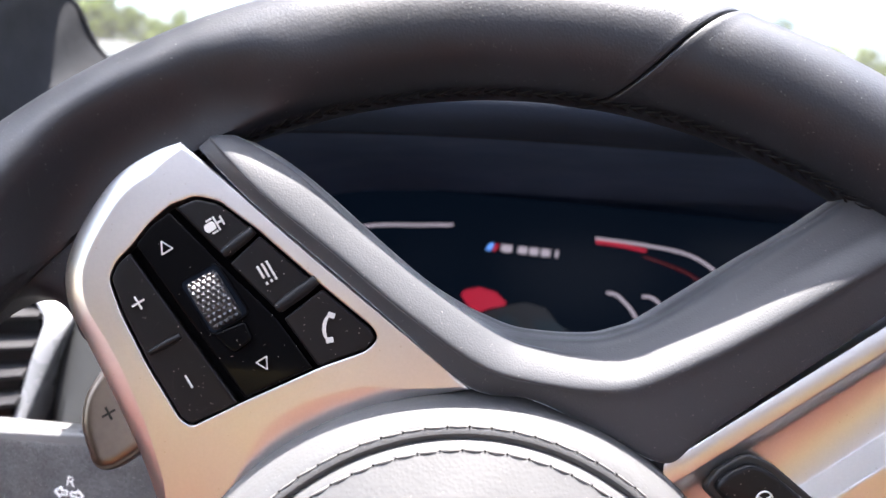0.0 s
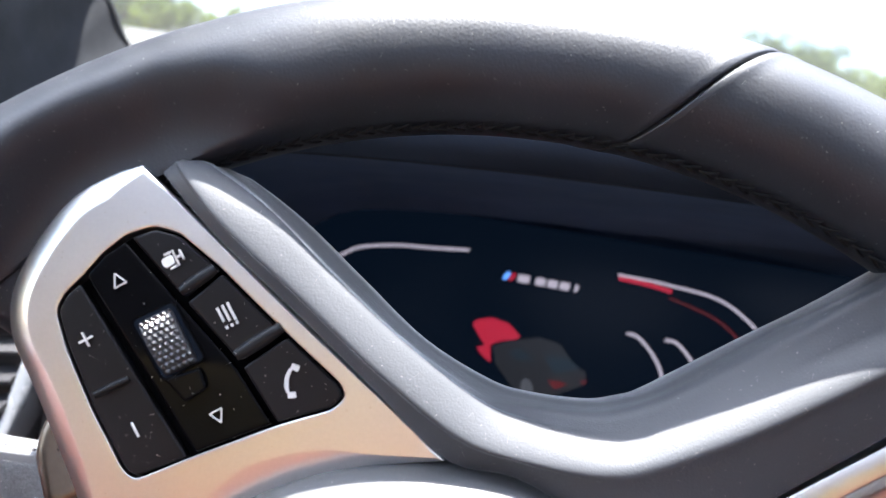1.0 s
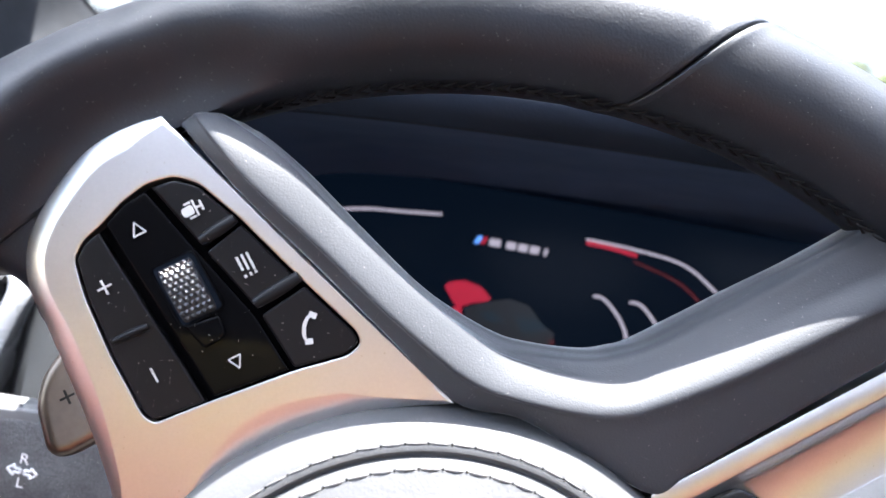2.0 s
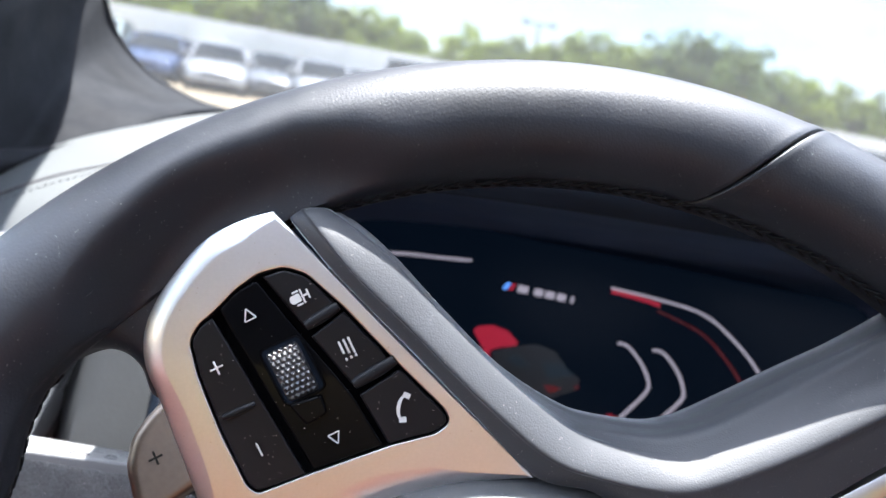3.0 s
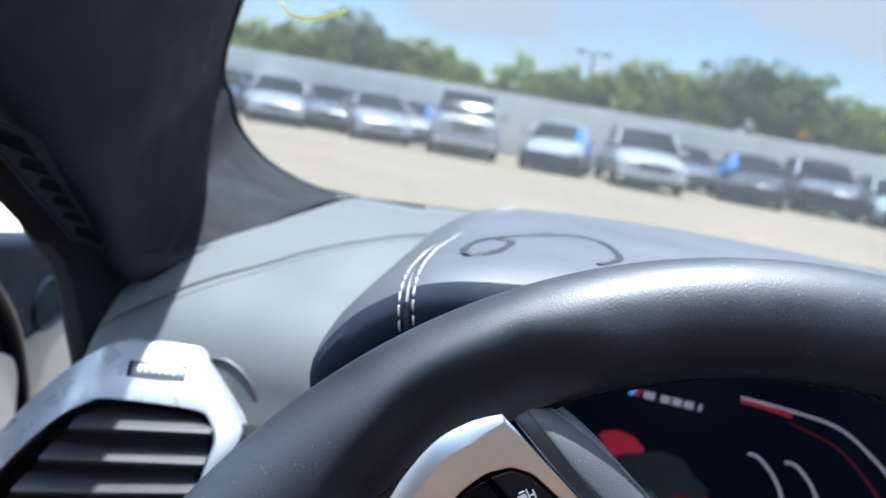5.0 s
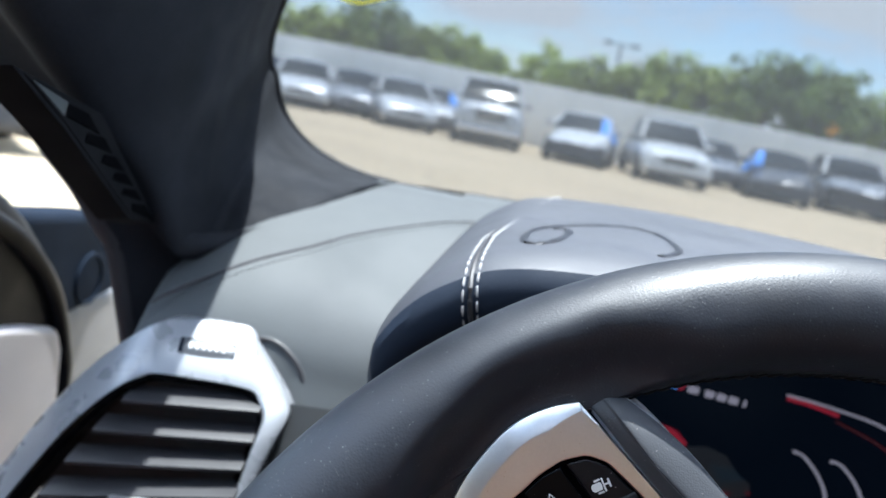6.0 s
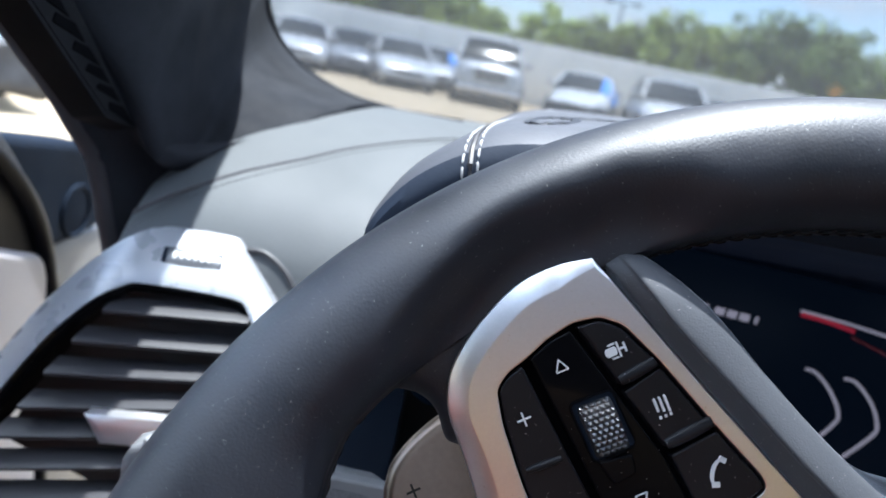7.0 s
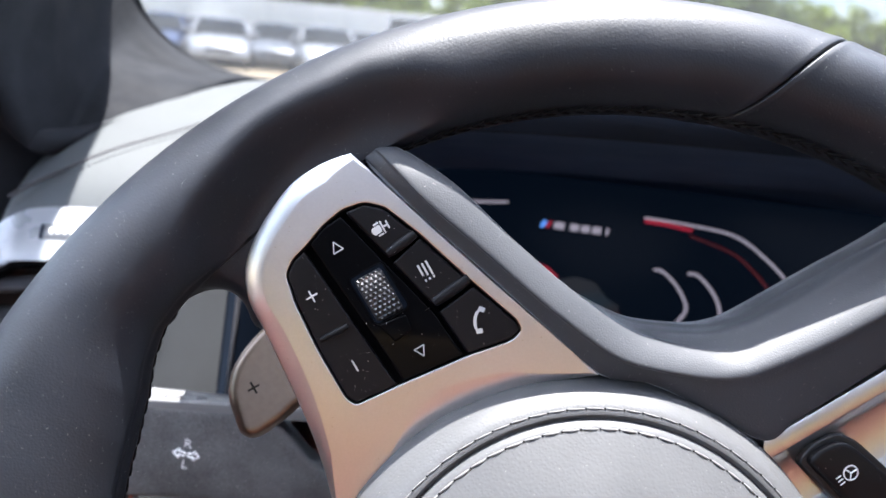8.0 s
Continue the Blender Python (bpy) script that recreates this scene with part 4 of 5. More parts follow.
pd = part("shift_paddle", prism(rounded([(u * 0.001, v * 0.001) for u, v in paddle], 0.003), -0.043, -0.050, 0.003, steps=4, fill_bottom=True), M_PADDLE, wheel, "bronze satin shift paddle with a plus sign")
c = Vector((-109.9, 69))
bm = bmesh.new()
for q in (bar(c - 2.0 * EX, c + 2.0 * EX, 0.62), bar(c - 2.0 * EY, c - 0.3 * EY, 0.62), bar(c + 0.3 * EY, c + 2.0 * EY, 0.62)):
    prism([p * 0.001 for p in q], -0.0428, -0.0434, 0.00003, steps=1, bm=bm)
part("plus_sign", bm, M_ICON_DARK, pd)
# hub behind the pad
rows = [[(r * math.cos(a), r * math.sin(a), h) for a in np.linspace(0, 2 * math.pi, 40, endpoint=False)] for r, h in ((0.064, -0.006), (0.066, -0.03), (0.05, -0.05), (0.047, -0.13))]
part("hub", grid(rows, around=True, caps=True), M_BLACK, wheel)

# ---- column and stalk ----
rows = [[(r * math.cos(a) * 1.15, y, zc + r * math.sin(a)) for a in np.linspace(0, 2 * math.pi, 40, endpoint=False)] for r, y, zc in ((0.038, 0.06, 0.9), (0.046, 0.068, 0.897), (0.055, 0.10, 0.887), (0.065, 0.24, 0.84))]
single("column_shroud", grid(rows, around=True, caps=True), M_BLACK, "black plastic steering column shroud", "column cover")
stalk = thing("indicator_stalk", "dark grey indicator stalk with white arrows", "stalk")
rows = []
for x, zc, hh, d in ((-0.212, 0.926, 0.012, 0.008), (-0.209, 0.926, 0.018, 0.011), (-0.20, 0.927, 0.0215, 0.012), (-0.18, 0.927, 0.0215, 0.012), (-0.125, 0.926, 0.0205, 0.012), (-0.108, 0.922, 0.017, 0.011), (-0.098, 0.915, 0.012, 0.010), (-0.085, 0.906, 0.010, 0.009), (-0.06, 0.89, 0.010, 0.009)):
    rows.append([(x, 0.1196 - 0.55 * d * q[0], zc + hh * q[1]) for q in rounded([(-1, -1), (1, -1), (1, 1), (-1, 1)], 0.3, 4)])
part("lever", grid(rows, around=True, caps=True), M_STALK, stalk)
part("lever_top", prism(rounded([(-0.205, 0.1133), (-0.079, 0.1133), (-0.079, 0.1185), (-0.205, 0.1185)], 0.002), 0.9484, 0.943, 0.0012), M_STRIP, stalk, "light grey upper edge of the stalk")
bm = bmesh.new()
for x, w in ((-0.158, 0.0022), (-0.150, 0.0035), (-0.139, 0.002)):
    tube([(x + w * math.cos(a), 0.116 + 0.0011 * math.sin(a), 0.9485) for a in np.linspace(0, 6.28, 14, endpoint=False)], 0.0003, 5, True, bm=bm)
part("symbol", bm, M_GREY_TRIM, stalk)
bm = bmesh.new()
c = Vector((-0.144, 0.926))
TC, TS = math.cos(0.16), math.sin(0.16)
for s in (-1, 1):
    for a, b in (((0.8, -0.9), (3.3, -0.9)), ((0.8, 0.9), (3.3, 0.9)), ((3.3, 0.9), (3.3, 2.3)), ((3.3, -0.9), (3.3, -2.3)), ((3.3, 2.3), (5.8, 0)), ((3.3, -2.3), (5.8, 0)), ((0.8, -0.9), (0.8, 0.9))):
        tube([(c.x + 0.00085 * (s * q[0] * TC + q[1] * TS), 0.1127, c.y + 0.00085 * (q[1] * TC - s * q[0] * TS)) for q in (a, b)], 0.00045, 5, bm=bm)
part("arrow_sign", bm, M_STALK_PRINT, stalk)


def letter(text, name, m, size, mat, parent):
    cu = bpy.data.curves.new(name, "FONT")
    cu.body, cu.size, cu.extrude, cu.align_x, cu.align_y = text, size, 0.0001, "CENTER", "CENTER"
    tmp = bpy.data.objects.new(name, cu)
    scene.collection.objects.link(tmp)
    me = bpy.data.meshes.new_from_object(tmp.evaluated_get(bpy.context.evaluated_depsgraph_get()))
    bpy.data.objects.remove(tmp)
    me.materials.append(mat)
    ob = new(name, me)
    ob.matrix_world = m
    ob.parent = parent
    return ob


letter("R", "letter", pose(c.x + 0.0007, 0.1126, c.y + 0.0046, 90, 9, 0), 0.0054, M_STALK_PRINT, stalk)
letter("L", "letter", pose(c.x - 0.0007, 0.1126, c.y - 0.0044, 90, 9, 0), 0.0054, M_STALK_PRINT, stalk)

# ---- side air vent ----
vent = thing("air_vent", "silver framed dashboard air vent with black slats and thumbwheel", "air vent")
VO = [(-0.352, 0.188, 0.845), (-0.326, 0.204, 0.896), (-0.300, 0.208, 0.942), (-0.276, 0.213, 0.973), (-0.2565, 0.217, 0.9898), (-0.245, 0.223, 0.9925), (-0.2157, 0.2308, 0.9925), (-0.209, 0.2265, 0.9880), (-0.1884, 0.2125, 0.9690), (-0.1828, 0.205, 0.9609), (-0.1877, 0.198, 0.9470), (-0.200, 0.192, 0.900), (-0.214, 0.178, 0.845)]
VI = [(-0.335, 0.170, 0.845), (-0.3045, 0.186, 0.905), (-0.283, 0.187, 0.940), (-0.264, 0.190, 0.963), (-0.2535, 0.1965, 0.9695), (-0.2455, 0.1985, 0.9722), (-0.2060, 0.2048, 0.9710), (-0.1985, 0.2035, 0.9670), (-0.1940, 0.2, 0.9600), (-0.1945, 0.197, 0.953), (-0.197, 0.194, 0.940), (-0.205, 0.191, 0.900), (-0.218, 0.177, 0.845)]
LEAN = Vector((-0.112, -0.135, 1.116))


def lean(p, z=None):
    """The vent's face comes forward towards its foot."""
    p = Vector(p)
    return p + (LEAN - p) * (0.25 * max(0.0, 0.9605 - (p.z if z is None else z)) / 0.33)


def eased(pts, times):
    """A line of points with its corners rounded off."""
    for k in range(times):
        pts = [pts[0]] + [(a + 2 * b + c) / 4 for a, b, c in zip(pts, pts[1:], pts[2:])] + [pts[-1]]
    return pts


vo, vi = eased([lean(p) for p in curve(VO, 90)], 10), eased([lean(p) for p in curve(VI, 90)], 5)
rows = []
for a, b in zip(vo, vi):
    back = Vector((0, 0.03, -0.004))
    up = Vector((0, -0.0012, 0.0016))
    rows.append([a + back, a + Vector((0, 0.002, 0)), a + up * 0.5, a.lerp(b, 0.12) + up, a.lerp(b, 0.5) + up * 1.2, a.lerp(b, 0.88) + up, b + up * 0.3, b + Vector((0, 0.002, -0.0005))])
part("vent_frame", grid(rows), M_FRAME, vent, "pale satin silver vent frame")
cen = Vector((-0.245, 0.19, 0.91))
rows = []
for b in vi:
    inw = (cen - b).normalized() * 0.005
    rows.append([b + Vector((0, 0.0015, 0)), b + inw * 0.4 + Vector((0, 0.0012, 0)), b + inw + Vector((0, 0.004, 0)), b + inw * 1.2 + Vector((0, 0.03, 0))])
part("inner_frame", grid(rows), M_PIANO, vent, "gloss black inner frame")
part("vent_box", grid([[(b.x, 0.2185, b.z) for b in vi], [(b.x + (cen.x - b.x) * 0.5, 0.2185, b.z + (0.845 - b.z) * 0.5) for b in vi], [(cen.x, 0.2185, 0.845) for b in vi]]), M_BLACK, vent)
for x0, z0, x1, z1 in ((-0.258, 0.9605, -0.196, 0.9640), (-0.269, 0.9445, -0.1965, 0.9495), (-0.279, 0.9280, -0.199, 0.9360), (-0.288, 0.9105, -0.200, 0.9230), (-0.298, 0.8950, -0.204, 0.9095), (-0.306, 0.8785, -0.208, 0.8950), (-0.314, 0.862, -0.211, 0.8785)):
    rows = []
    for i in range(7):
        x, z = x0 + (x1 - x0) * i / 6, z0 + (z1 - z0) * i / 6
        dy = 0.010 * i / 6 - 0.18 * (0.9605 - z0)
        rows.append([lean((q[0], q[1] + dy, q[2]), z0) for q in ((x, 0.190, z - 0.0028), (x, 0.1885, z - 0.0016), (x, 0.1885, z - 0.0004), (x, 0.1895, z + 0.0002), (x, 0.202, z + 0.0024), (x, 0.202, z + 0.0002))])
    part("slat", grid(rows, around=True, caps=True), M_SLAT, vent)
rows = [[(x, 0.1835 - d, z) for x, z in ((-0.258, 0.9125), (-0.250, 0.8995), (-0.220, 0.9035), (-0.222, 0.9165))] for d in (-0.004, 0.003)]
rows.append([(-0.2515, 0.179, 0.910), (-0.2475, 0.179, 0.9025), (-0.224, 0.179, 0.906), (-0.2255, 0.179, 0.9135)])
rows = [[lean(p, 0.895) for p in row] for row in rows]
part("vent_tab", grid(rows, around=True, caps=True), M_SATIN_BRIGHT, vent, "silver tab on the slats")
# thumbwheel in the frame
TX = Vector((0.034, 0.007, -0.0006)).normalized()
TZ = TX.cross(Vector((-0.002, 0.0253, 0.0209))).normalized()
TY = TZ.cross(TX)
TO = Vector((-0.2293, 0.2138, 0.9819))
TM = Matrix(((TX.x, TY.x, TZ.x, TO.x), (TX.y, TY.y, TZ.y, TO.y), (TX.z, TY.z, TZ.z, TO.z), (0, 0, 0, 1)))
part("wheel_slot", prism(rounded([(-0.0135, -0.0040), (0.0135, -0.0040), (0.0135, 0.0046), (-0.0135, 0.0046)], 0.001), 0.0026, -0.003, 0.0003), M_LINING, vent).matrix_world = TM


def wheel_height(x, y):
    return 0.0021 + 0.0022 * math.sqrt(max(0.0, 1 - (x / 0.0165) ** 2)) - 0.0016 * (y / 0.0044) ** 2


rows = [[(x, y, wheel_height(x, y)) for y in np.linspace(-0.0049, 0.0040, 11)] for x in np.linspace(-0.0112, 0.0128, 33)]
thumb = part("thumbwheel", grid(rows), M_THUMB, vent, "silver thumbwheel with pale dots")
thumb.matrix_world = TM
for i in range(6):
    x = -0.0078 + 0.0031 * i
    rows = [[(x + a * 0.0008, y, wheel_height(x, y) + h) for a, h in ((-1.1, -0.0002), (-0.7, 0.0005), (0.7, 0.0005), (1.1, -0.0002))] for y in np.linspace(-0.0019, 0.0013, 6)]
    part("rib", grid(rows, caps=True), M_ICON, thumb).matrix_world = TM
# folded leather edge beside the vent
fold = curve([(-0.2105, 0.2275, 0.9868), (-0.2060, 0.2286, 0.9885), (-0.1993, 0.2284, 0.9880), (-0.1915, 0.2268, 0.9840), (-0.1850, 0.2248, 0.9780), (-0.1800, 0.2225, 0.9680), (-0.1780, 0.2215, 0.955), (-0.179, 0.2215, 0.935)], 40)
part("fold", tube(fold, 0.0013, 8), M_TRIM, dashboard, "dark fold in the leather beside the vent")

# ---- windscreen pillar ----
pillar = thing("windscreen_pillar", "dark fabric covered windscreen pillar with a slotted vent", "pillar")
# the last two points, out of view, lean inward to shadow the dashboard
PR = curve([(-0.1775, 0.4845, 1.0489), (-0.2064, 0.4717, 1.0528), (-0.2297, 0.4662, 1.0592), (-0.2479, 0.4584, 1.0684), (-0.2608, 0.4477, 1.0809), (-0.2687, 0.4361, 1.0946), (-0.2713, 0.4191, 1.1146), (-0.2718, 0.3938, 1.1444), (-0.226, 0.30, 1.255), (-0.216, 0.12, 1.40)], 60)
PM = curve([(-0.180, 0.455, 1.0470), (-0.189, 0.378, 1.0515), (-0.203, 0.338, 1.0472), (-0.2195, 0.315, 1.0402), (-0.2375, 0.288, 1.0296), (-0.248, 0.2735, 1.0208), (-0.2586, 0.2672, 1.0130), (-0.263, 0.262, 1.020), (-0.270, 0.240, 1.052), (-0.287, 0.18, 1.105), (-0.34, -0.02, 1.30)], 60)
PL = curve([(-0.27, 0.285, 0.92), (-0.285, 0.27, 0.945), (-0.290, 0.264, 0.970), (-0.296, 0.255, 1.010), (-0.303, 0.246, 1.028), (-0.311, 0.236, 1.047), (-0.319, 0.226, 1.062), (-0.327, 0.214, 1.079), (-0.37, 0.14, 1.17), (-0.42, 0.02, 1.30)], 60)
rows = []
for i, (a, b, d) in enumerate(zip(PR, PM, PL)):
    swell = min(1.0, i / 24) ** 0.8
    mid1 = a.lerp(b, 0.6) + swell * Vector((0.004, -0.004, 0.010))
    mid2 = b.lerp(d, 0.5) + Vector((0.003, -0.003, 0))
    edge = [a + Vector((-0.06, 0.05, 0.0)), a + Vector((-0.004, 0.006, 0))]
    rows.append(edge + list(curve([a, mid1, b, mid2, d], 30)) + [d + Vector((-0.006, 0.012, 0)), d + Vector((-0.03, 0.05, 0))])
part("pillar_cover", grid(rows), M_PILLAR, pillar)
part("edge_seal", tube([p + Vector((0, 0.001, 0)) for p in PR], 0.0022, 8), M_BLACK, pillar)
part("door_seal", tube([p + Vector((-0.004, 0.004, 0)) for p in PL], 0.006, 10), M_TRIM, pillar)
# slotted vent plate on the pillar
VN = Vector((0.96, 0.15, 0.2)).normalized()
V0 = Vector((-0.2729, 0.2405, 1.035)) - 0.0025 * VN
V1 = Vector((0.0061, -0.1365, 0.0728)).normalized()
V1 = (V1 - VN * V1.dot(VN)).normalized()
V2 = VN.cross(V1)
VM = Matrix(((V1.x, V2.x, VN.x, V0.x), (V1.y, V2.y, VN.y, V0.y), (V1.z, V2.z, VN.z, V0.z), (0, 0, 0, 1)))


def on_plate(name, pts, top, bottom, r, mat, label=""):
    ring = rounded([(a * 0.001, b * 0.001) for a, b in pts], r)
    ob = part(name, prism(ring, top, bottom, 0.0003), mat, pillar, label)
    ob.matrix_world = VM
    return ob


on_plate("vent_plate", [(155.5, -0.5), (76, -22.5), (-7, -1), (35, 10.5), (111, 1.5)], 0.0, -0.014, 0.003, M_PLATE)
on_plate("vent_recess", [(147, -2.2), (77, -19.5), (0, -0.9), (34, 8.3), (111, -0.8)], 0.0004, -0.002, 0.002, M_PLATE)
on_plate("vent_insert", [(141, -2.6), (112.5, -9.2), (114.5, -2.4)], 0.0009, -0.001, 0.001, M_INSERT, "grey insert above the slots")
for pts in ([(112, -3.3), (110.6, -9.3), (92.8, -14.4), (79.6, -11.6)], [(93.6, -1.5), (91.3, -6.8), (74, -12.4), (63.6, -9.9)], [(75, -0.6), (72.7, -5.5), (59.3, -9.9), (46.5, -8.3)],
            [(61, 1.3), (58, -3.3), (44.5, -8), (33.5, -6.2)], [(49, 3.4), (46, -0.4), (30, -5.6), (19, -3.9)], [(33, 6.0), (33, 2.2), (15.6, -3.2), (-1.5, -0.8)]):
    on_plate("slot", pts, 0.0009, -0.001, 0.0008, M_SLOT)

# ---- driver's door ----
door = thing("car_door", "dark car door with grey lower panel and brown armrest", "car door")


def side_plate(name, pts, x, depth, bevel, mat, label="", r=0.02, steps=4):
    """A panel standing in the plane of y and z, facing the cabin."""
    ob = part(name, prism(rounded([(-y, z) for y, z in pts], r, 8), 0.0, -depth, bevel, steps=steps), mat, door, label)
    ob.matrix_world = Matrix(((0, 0, 1, x), (-1, 0, 0, 0), (0, 1, 0, 0), (0, 0, 0, 1)))
    return ob


BELT = [(-0.5, 0.95), (-0.05, 0.97), (0.13, 1.07), (0.22, 1.065), (0.31, 1.026), (0.349, 0.999), (0.39, 0.954), (0.414, 0.897), (0.421, 0.838), (0.42, 0.4), (-0.5, 0.4)]
side_plate("door_shell", BELT, -0.400, 0.07, 0.016, M_DOOR_DARK)
part("door_bead", tube([(-0.398, y, z) for y, z in [tuple(p[:2]) for p in curve([(0.13, 1.045, 0), (0.22, 1.04, 0), (0.30, 1.002, 0), (0.342, 0.975, 0), (0.376, 0.937, 0), (0.396, 0.89, 0), (0.402, 0.838, 0), (0.40, 0.6, 0)], 40)]], 0.007, 10), M_DOOR_DARK, door)
side_plate("door_panel", [(-0.5, 0.955), (0.25, 0.94), (0.33, 0.926), (0.384, 0.908), (0.392, 0.89), (0.392, 0.45), (-0.5, 0.45)], -0.3935, 0.01, 0.005, M_DOOR, "light grey leather door panel")
side_plate("armrest", [(-0.4, 0.86), (0.26, 0.86), (0.305, 0.84), (0.315, 0.78), (0.30, 0.74), (-0.4, 0.74)], -0.375, 0.03, 0.012, M_TAN, "reddish brown armrest")
side_plate("mirror_sail", [(0.30, 1.0), (0.36, 0.992), (0.423, 0.982), (0.486, 0.973), (0.53, 0.966), (0.565, 0.925), (0.555, 0.890), (0.48, 0.887), (0.36, 0.88), (0.30, 0.93)], -0.43, 0.03, 0.008, M_LINING)
rows = [[(x, 0.492 + r * math.cos(a), 0.9135 + r * math.sin(a)) for a in np.linspace(0, 2 * math.pi, 24, endpoint=False)] for x, r in ((-0.4305, 0.024), (-0.4275, 0.0235), (-0.427, 0.021), (-0.4295, 0.0195), (-0.4285, 0.01), (-0.428, 0.001))]
part("tweeter", grid(rows, around=True, caps=True), M_LINING, door, "round black tweeter grille")
slab("door_jamb", (-0.52, 0.44, 0.40), (-0.437, 0.66, 0.886), M_GREY_TRIM, "light grey painted door jamb", "door frame", bevel=0.015)

# ---- open yard ----
M_GROUND = material("pale_gravel", (0.35, 0.28, 0.185), 0.9, stain=0.12, stain_size=0.25, grain=0.2, grain_size=6.0, relief=0.02, relief_size=9)
M_WALL = material("wall_panel", (0.80, 0.785, 0.73), 0.7, stain=0.1, stain_size=0.5, grain=0.06, grain_size=8)
M_BARK = material("bark", (0.12, 0.09, 0.06), 0.9, stain=0.3, stain_size=3)
M_LEAF = material("leaves", (0.23, 0.29, 0.038), 0.6, stain=0.45, stain_size=0.9, grain=0.35, grain_size=5, varied=0.25)
M_LEAF_DARK = material("dark_leaves", (0.145, 0.21, 0.03), 0.6, stain=0.45, stain_size=0.9, grain=0.35, grain_size=5, varied=0.25)
M_LEAF_PALE = material("pale_leaves", (0.29, 0.36, 0.07), 0.6, stain=0.4, stain_size=0.9, grain=0.35, grain_size=5, varied=0.2)
M_GLASS_DARK = material("car_glass", (0.012, 0.015, 0.017), 0.12, specular=0.14, rough_var=0.02)
M_CHROME = material("chrome", (0.7, 0.7, 0.72), 0.18, metal=1.0)
M_LAMP = material("headlamp", (0.32, 0.33, 0.35), 0.12, coat=0.6)
M_TARP = material("blue_sheet", (0.06, 0.26, 0.75), 0.4, stain=0.2, stain_size=4)
M_DARKMETAL = material("dark_parts", (0.025, 0.025, 0.027), 0.6, stain=0.4, stain_size=6)
PAINT = {n: material(n + "_paint", c, 0.28, stain=0.06, stain_size=3, coat=0.6, specular=0.5, metal=m) for n, c, m in (
    ("white", (0.5, 0.51, 0.52), 0), ("silver", (0.42, 0.43, 0.45), 0.2), ("grey", (0.18, 0.19, 0.21), 0.4), ("black", (0.02, 0.02, 0.024), 0), ("blue", (0.03, 0.06, 0.16), 0.2), ("pale", (0.45, 0.55, 0.55), 0.3))}

rows = [[(x, y, 0) for x in np.linspace(-900, 900, 13)] for y in np.linspace(-900, 900, 13)]
single("ground", grid(rows), M_GROUND, "pale sandy gravel yard in full sun", "ground", "structure")

yard_wall = thing("wall_yard", "long grey panel wall round the yard", "wall", kind="structure")
panel_mesh = link_mesh("wall_panel", box(bmesh.new(), (-1.46, -0.06, 0.02), (1.46, 0.06, 2.50), 0.02), M_WALL)
post_mesh = link_mesh("wall_post", box(bmesh.new(), (-0.07, -0.1, 0), (0.07, 0.1, 2.56), 0.015), M_WALL)
for i in range(-16, 22):
    for name, me, dx in (("wall_panel", panel_mesh, 1.53), ("wall_post", post_mesh, 0.0)):
        ob = new(name, me)
        ob.parent = yard_wall
        ob.location = (i * 3.06 + dx, 31.6 + 0.02 * i, 0)


def wheel_parts(car, x, y, r):
    rows = [[(w, rr * math.cos(a), rr * math.sin(a)) for a in np.linspace(0, 2 * math.pi, 28, endpoint=False)] for w, rr in ((-0.1, r * 0.62), (-0.11, r * 0.9), (-0.08, r), (0.08, r), (0.11, r * 0.9), (0.1, r * 0.62))]
    tyre = part("tyre", grid(rows, around=True, caps=True), M_RUBBER, car)
    tyre.location = (x, y, r)
    rows = [[(w, rr * math.cos(a), rr * math.sin(a)) for a in np.linspace(0, 2 * math.pi, 20, endpoint=False)] for w, rr in ((-0.105, r * 0.6), (-0.118, r * 0.55), (-0.1, r * 0.2), (0.1, r * 0.2), (0.118, r * 0.55), (0.105, r * 0.6))]
    rim = part("wheel_rim", grid(rows, around=True, caps=True), M_CHROME, tyre)


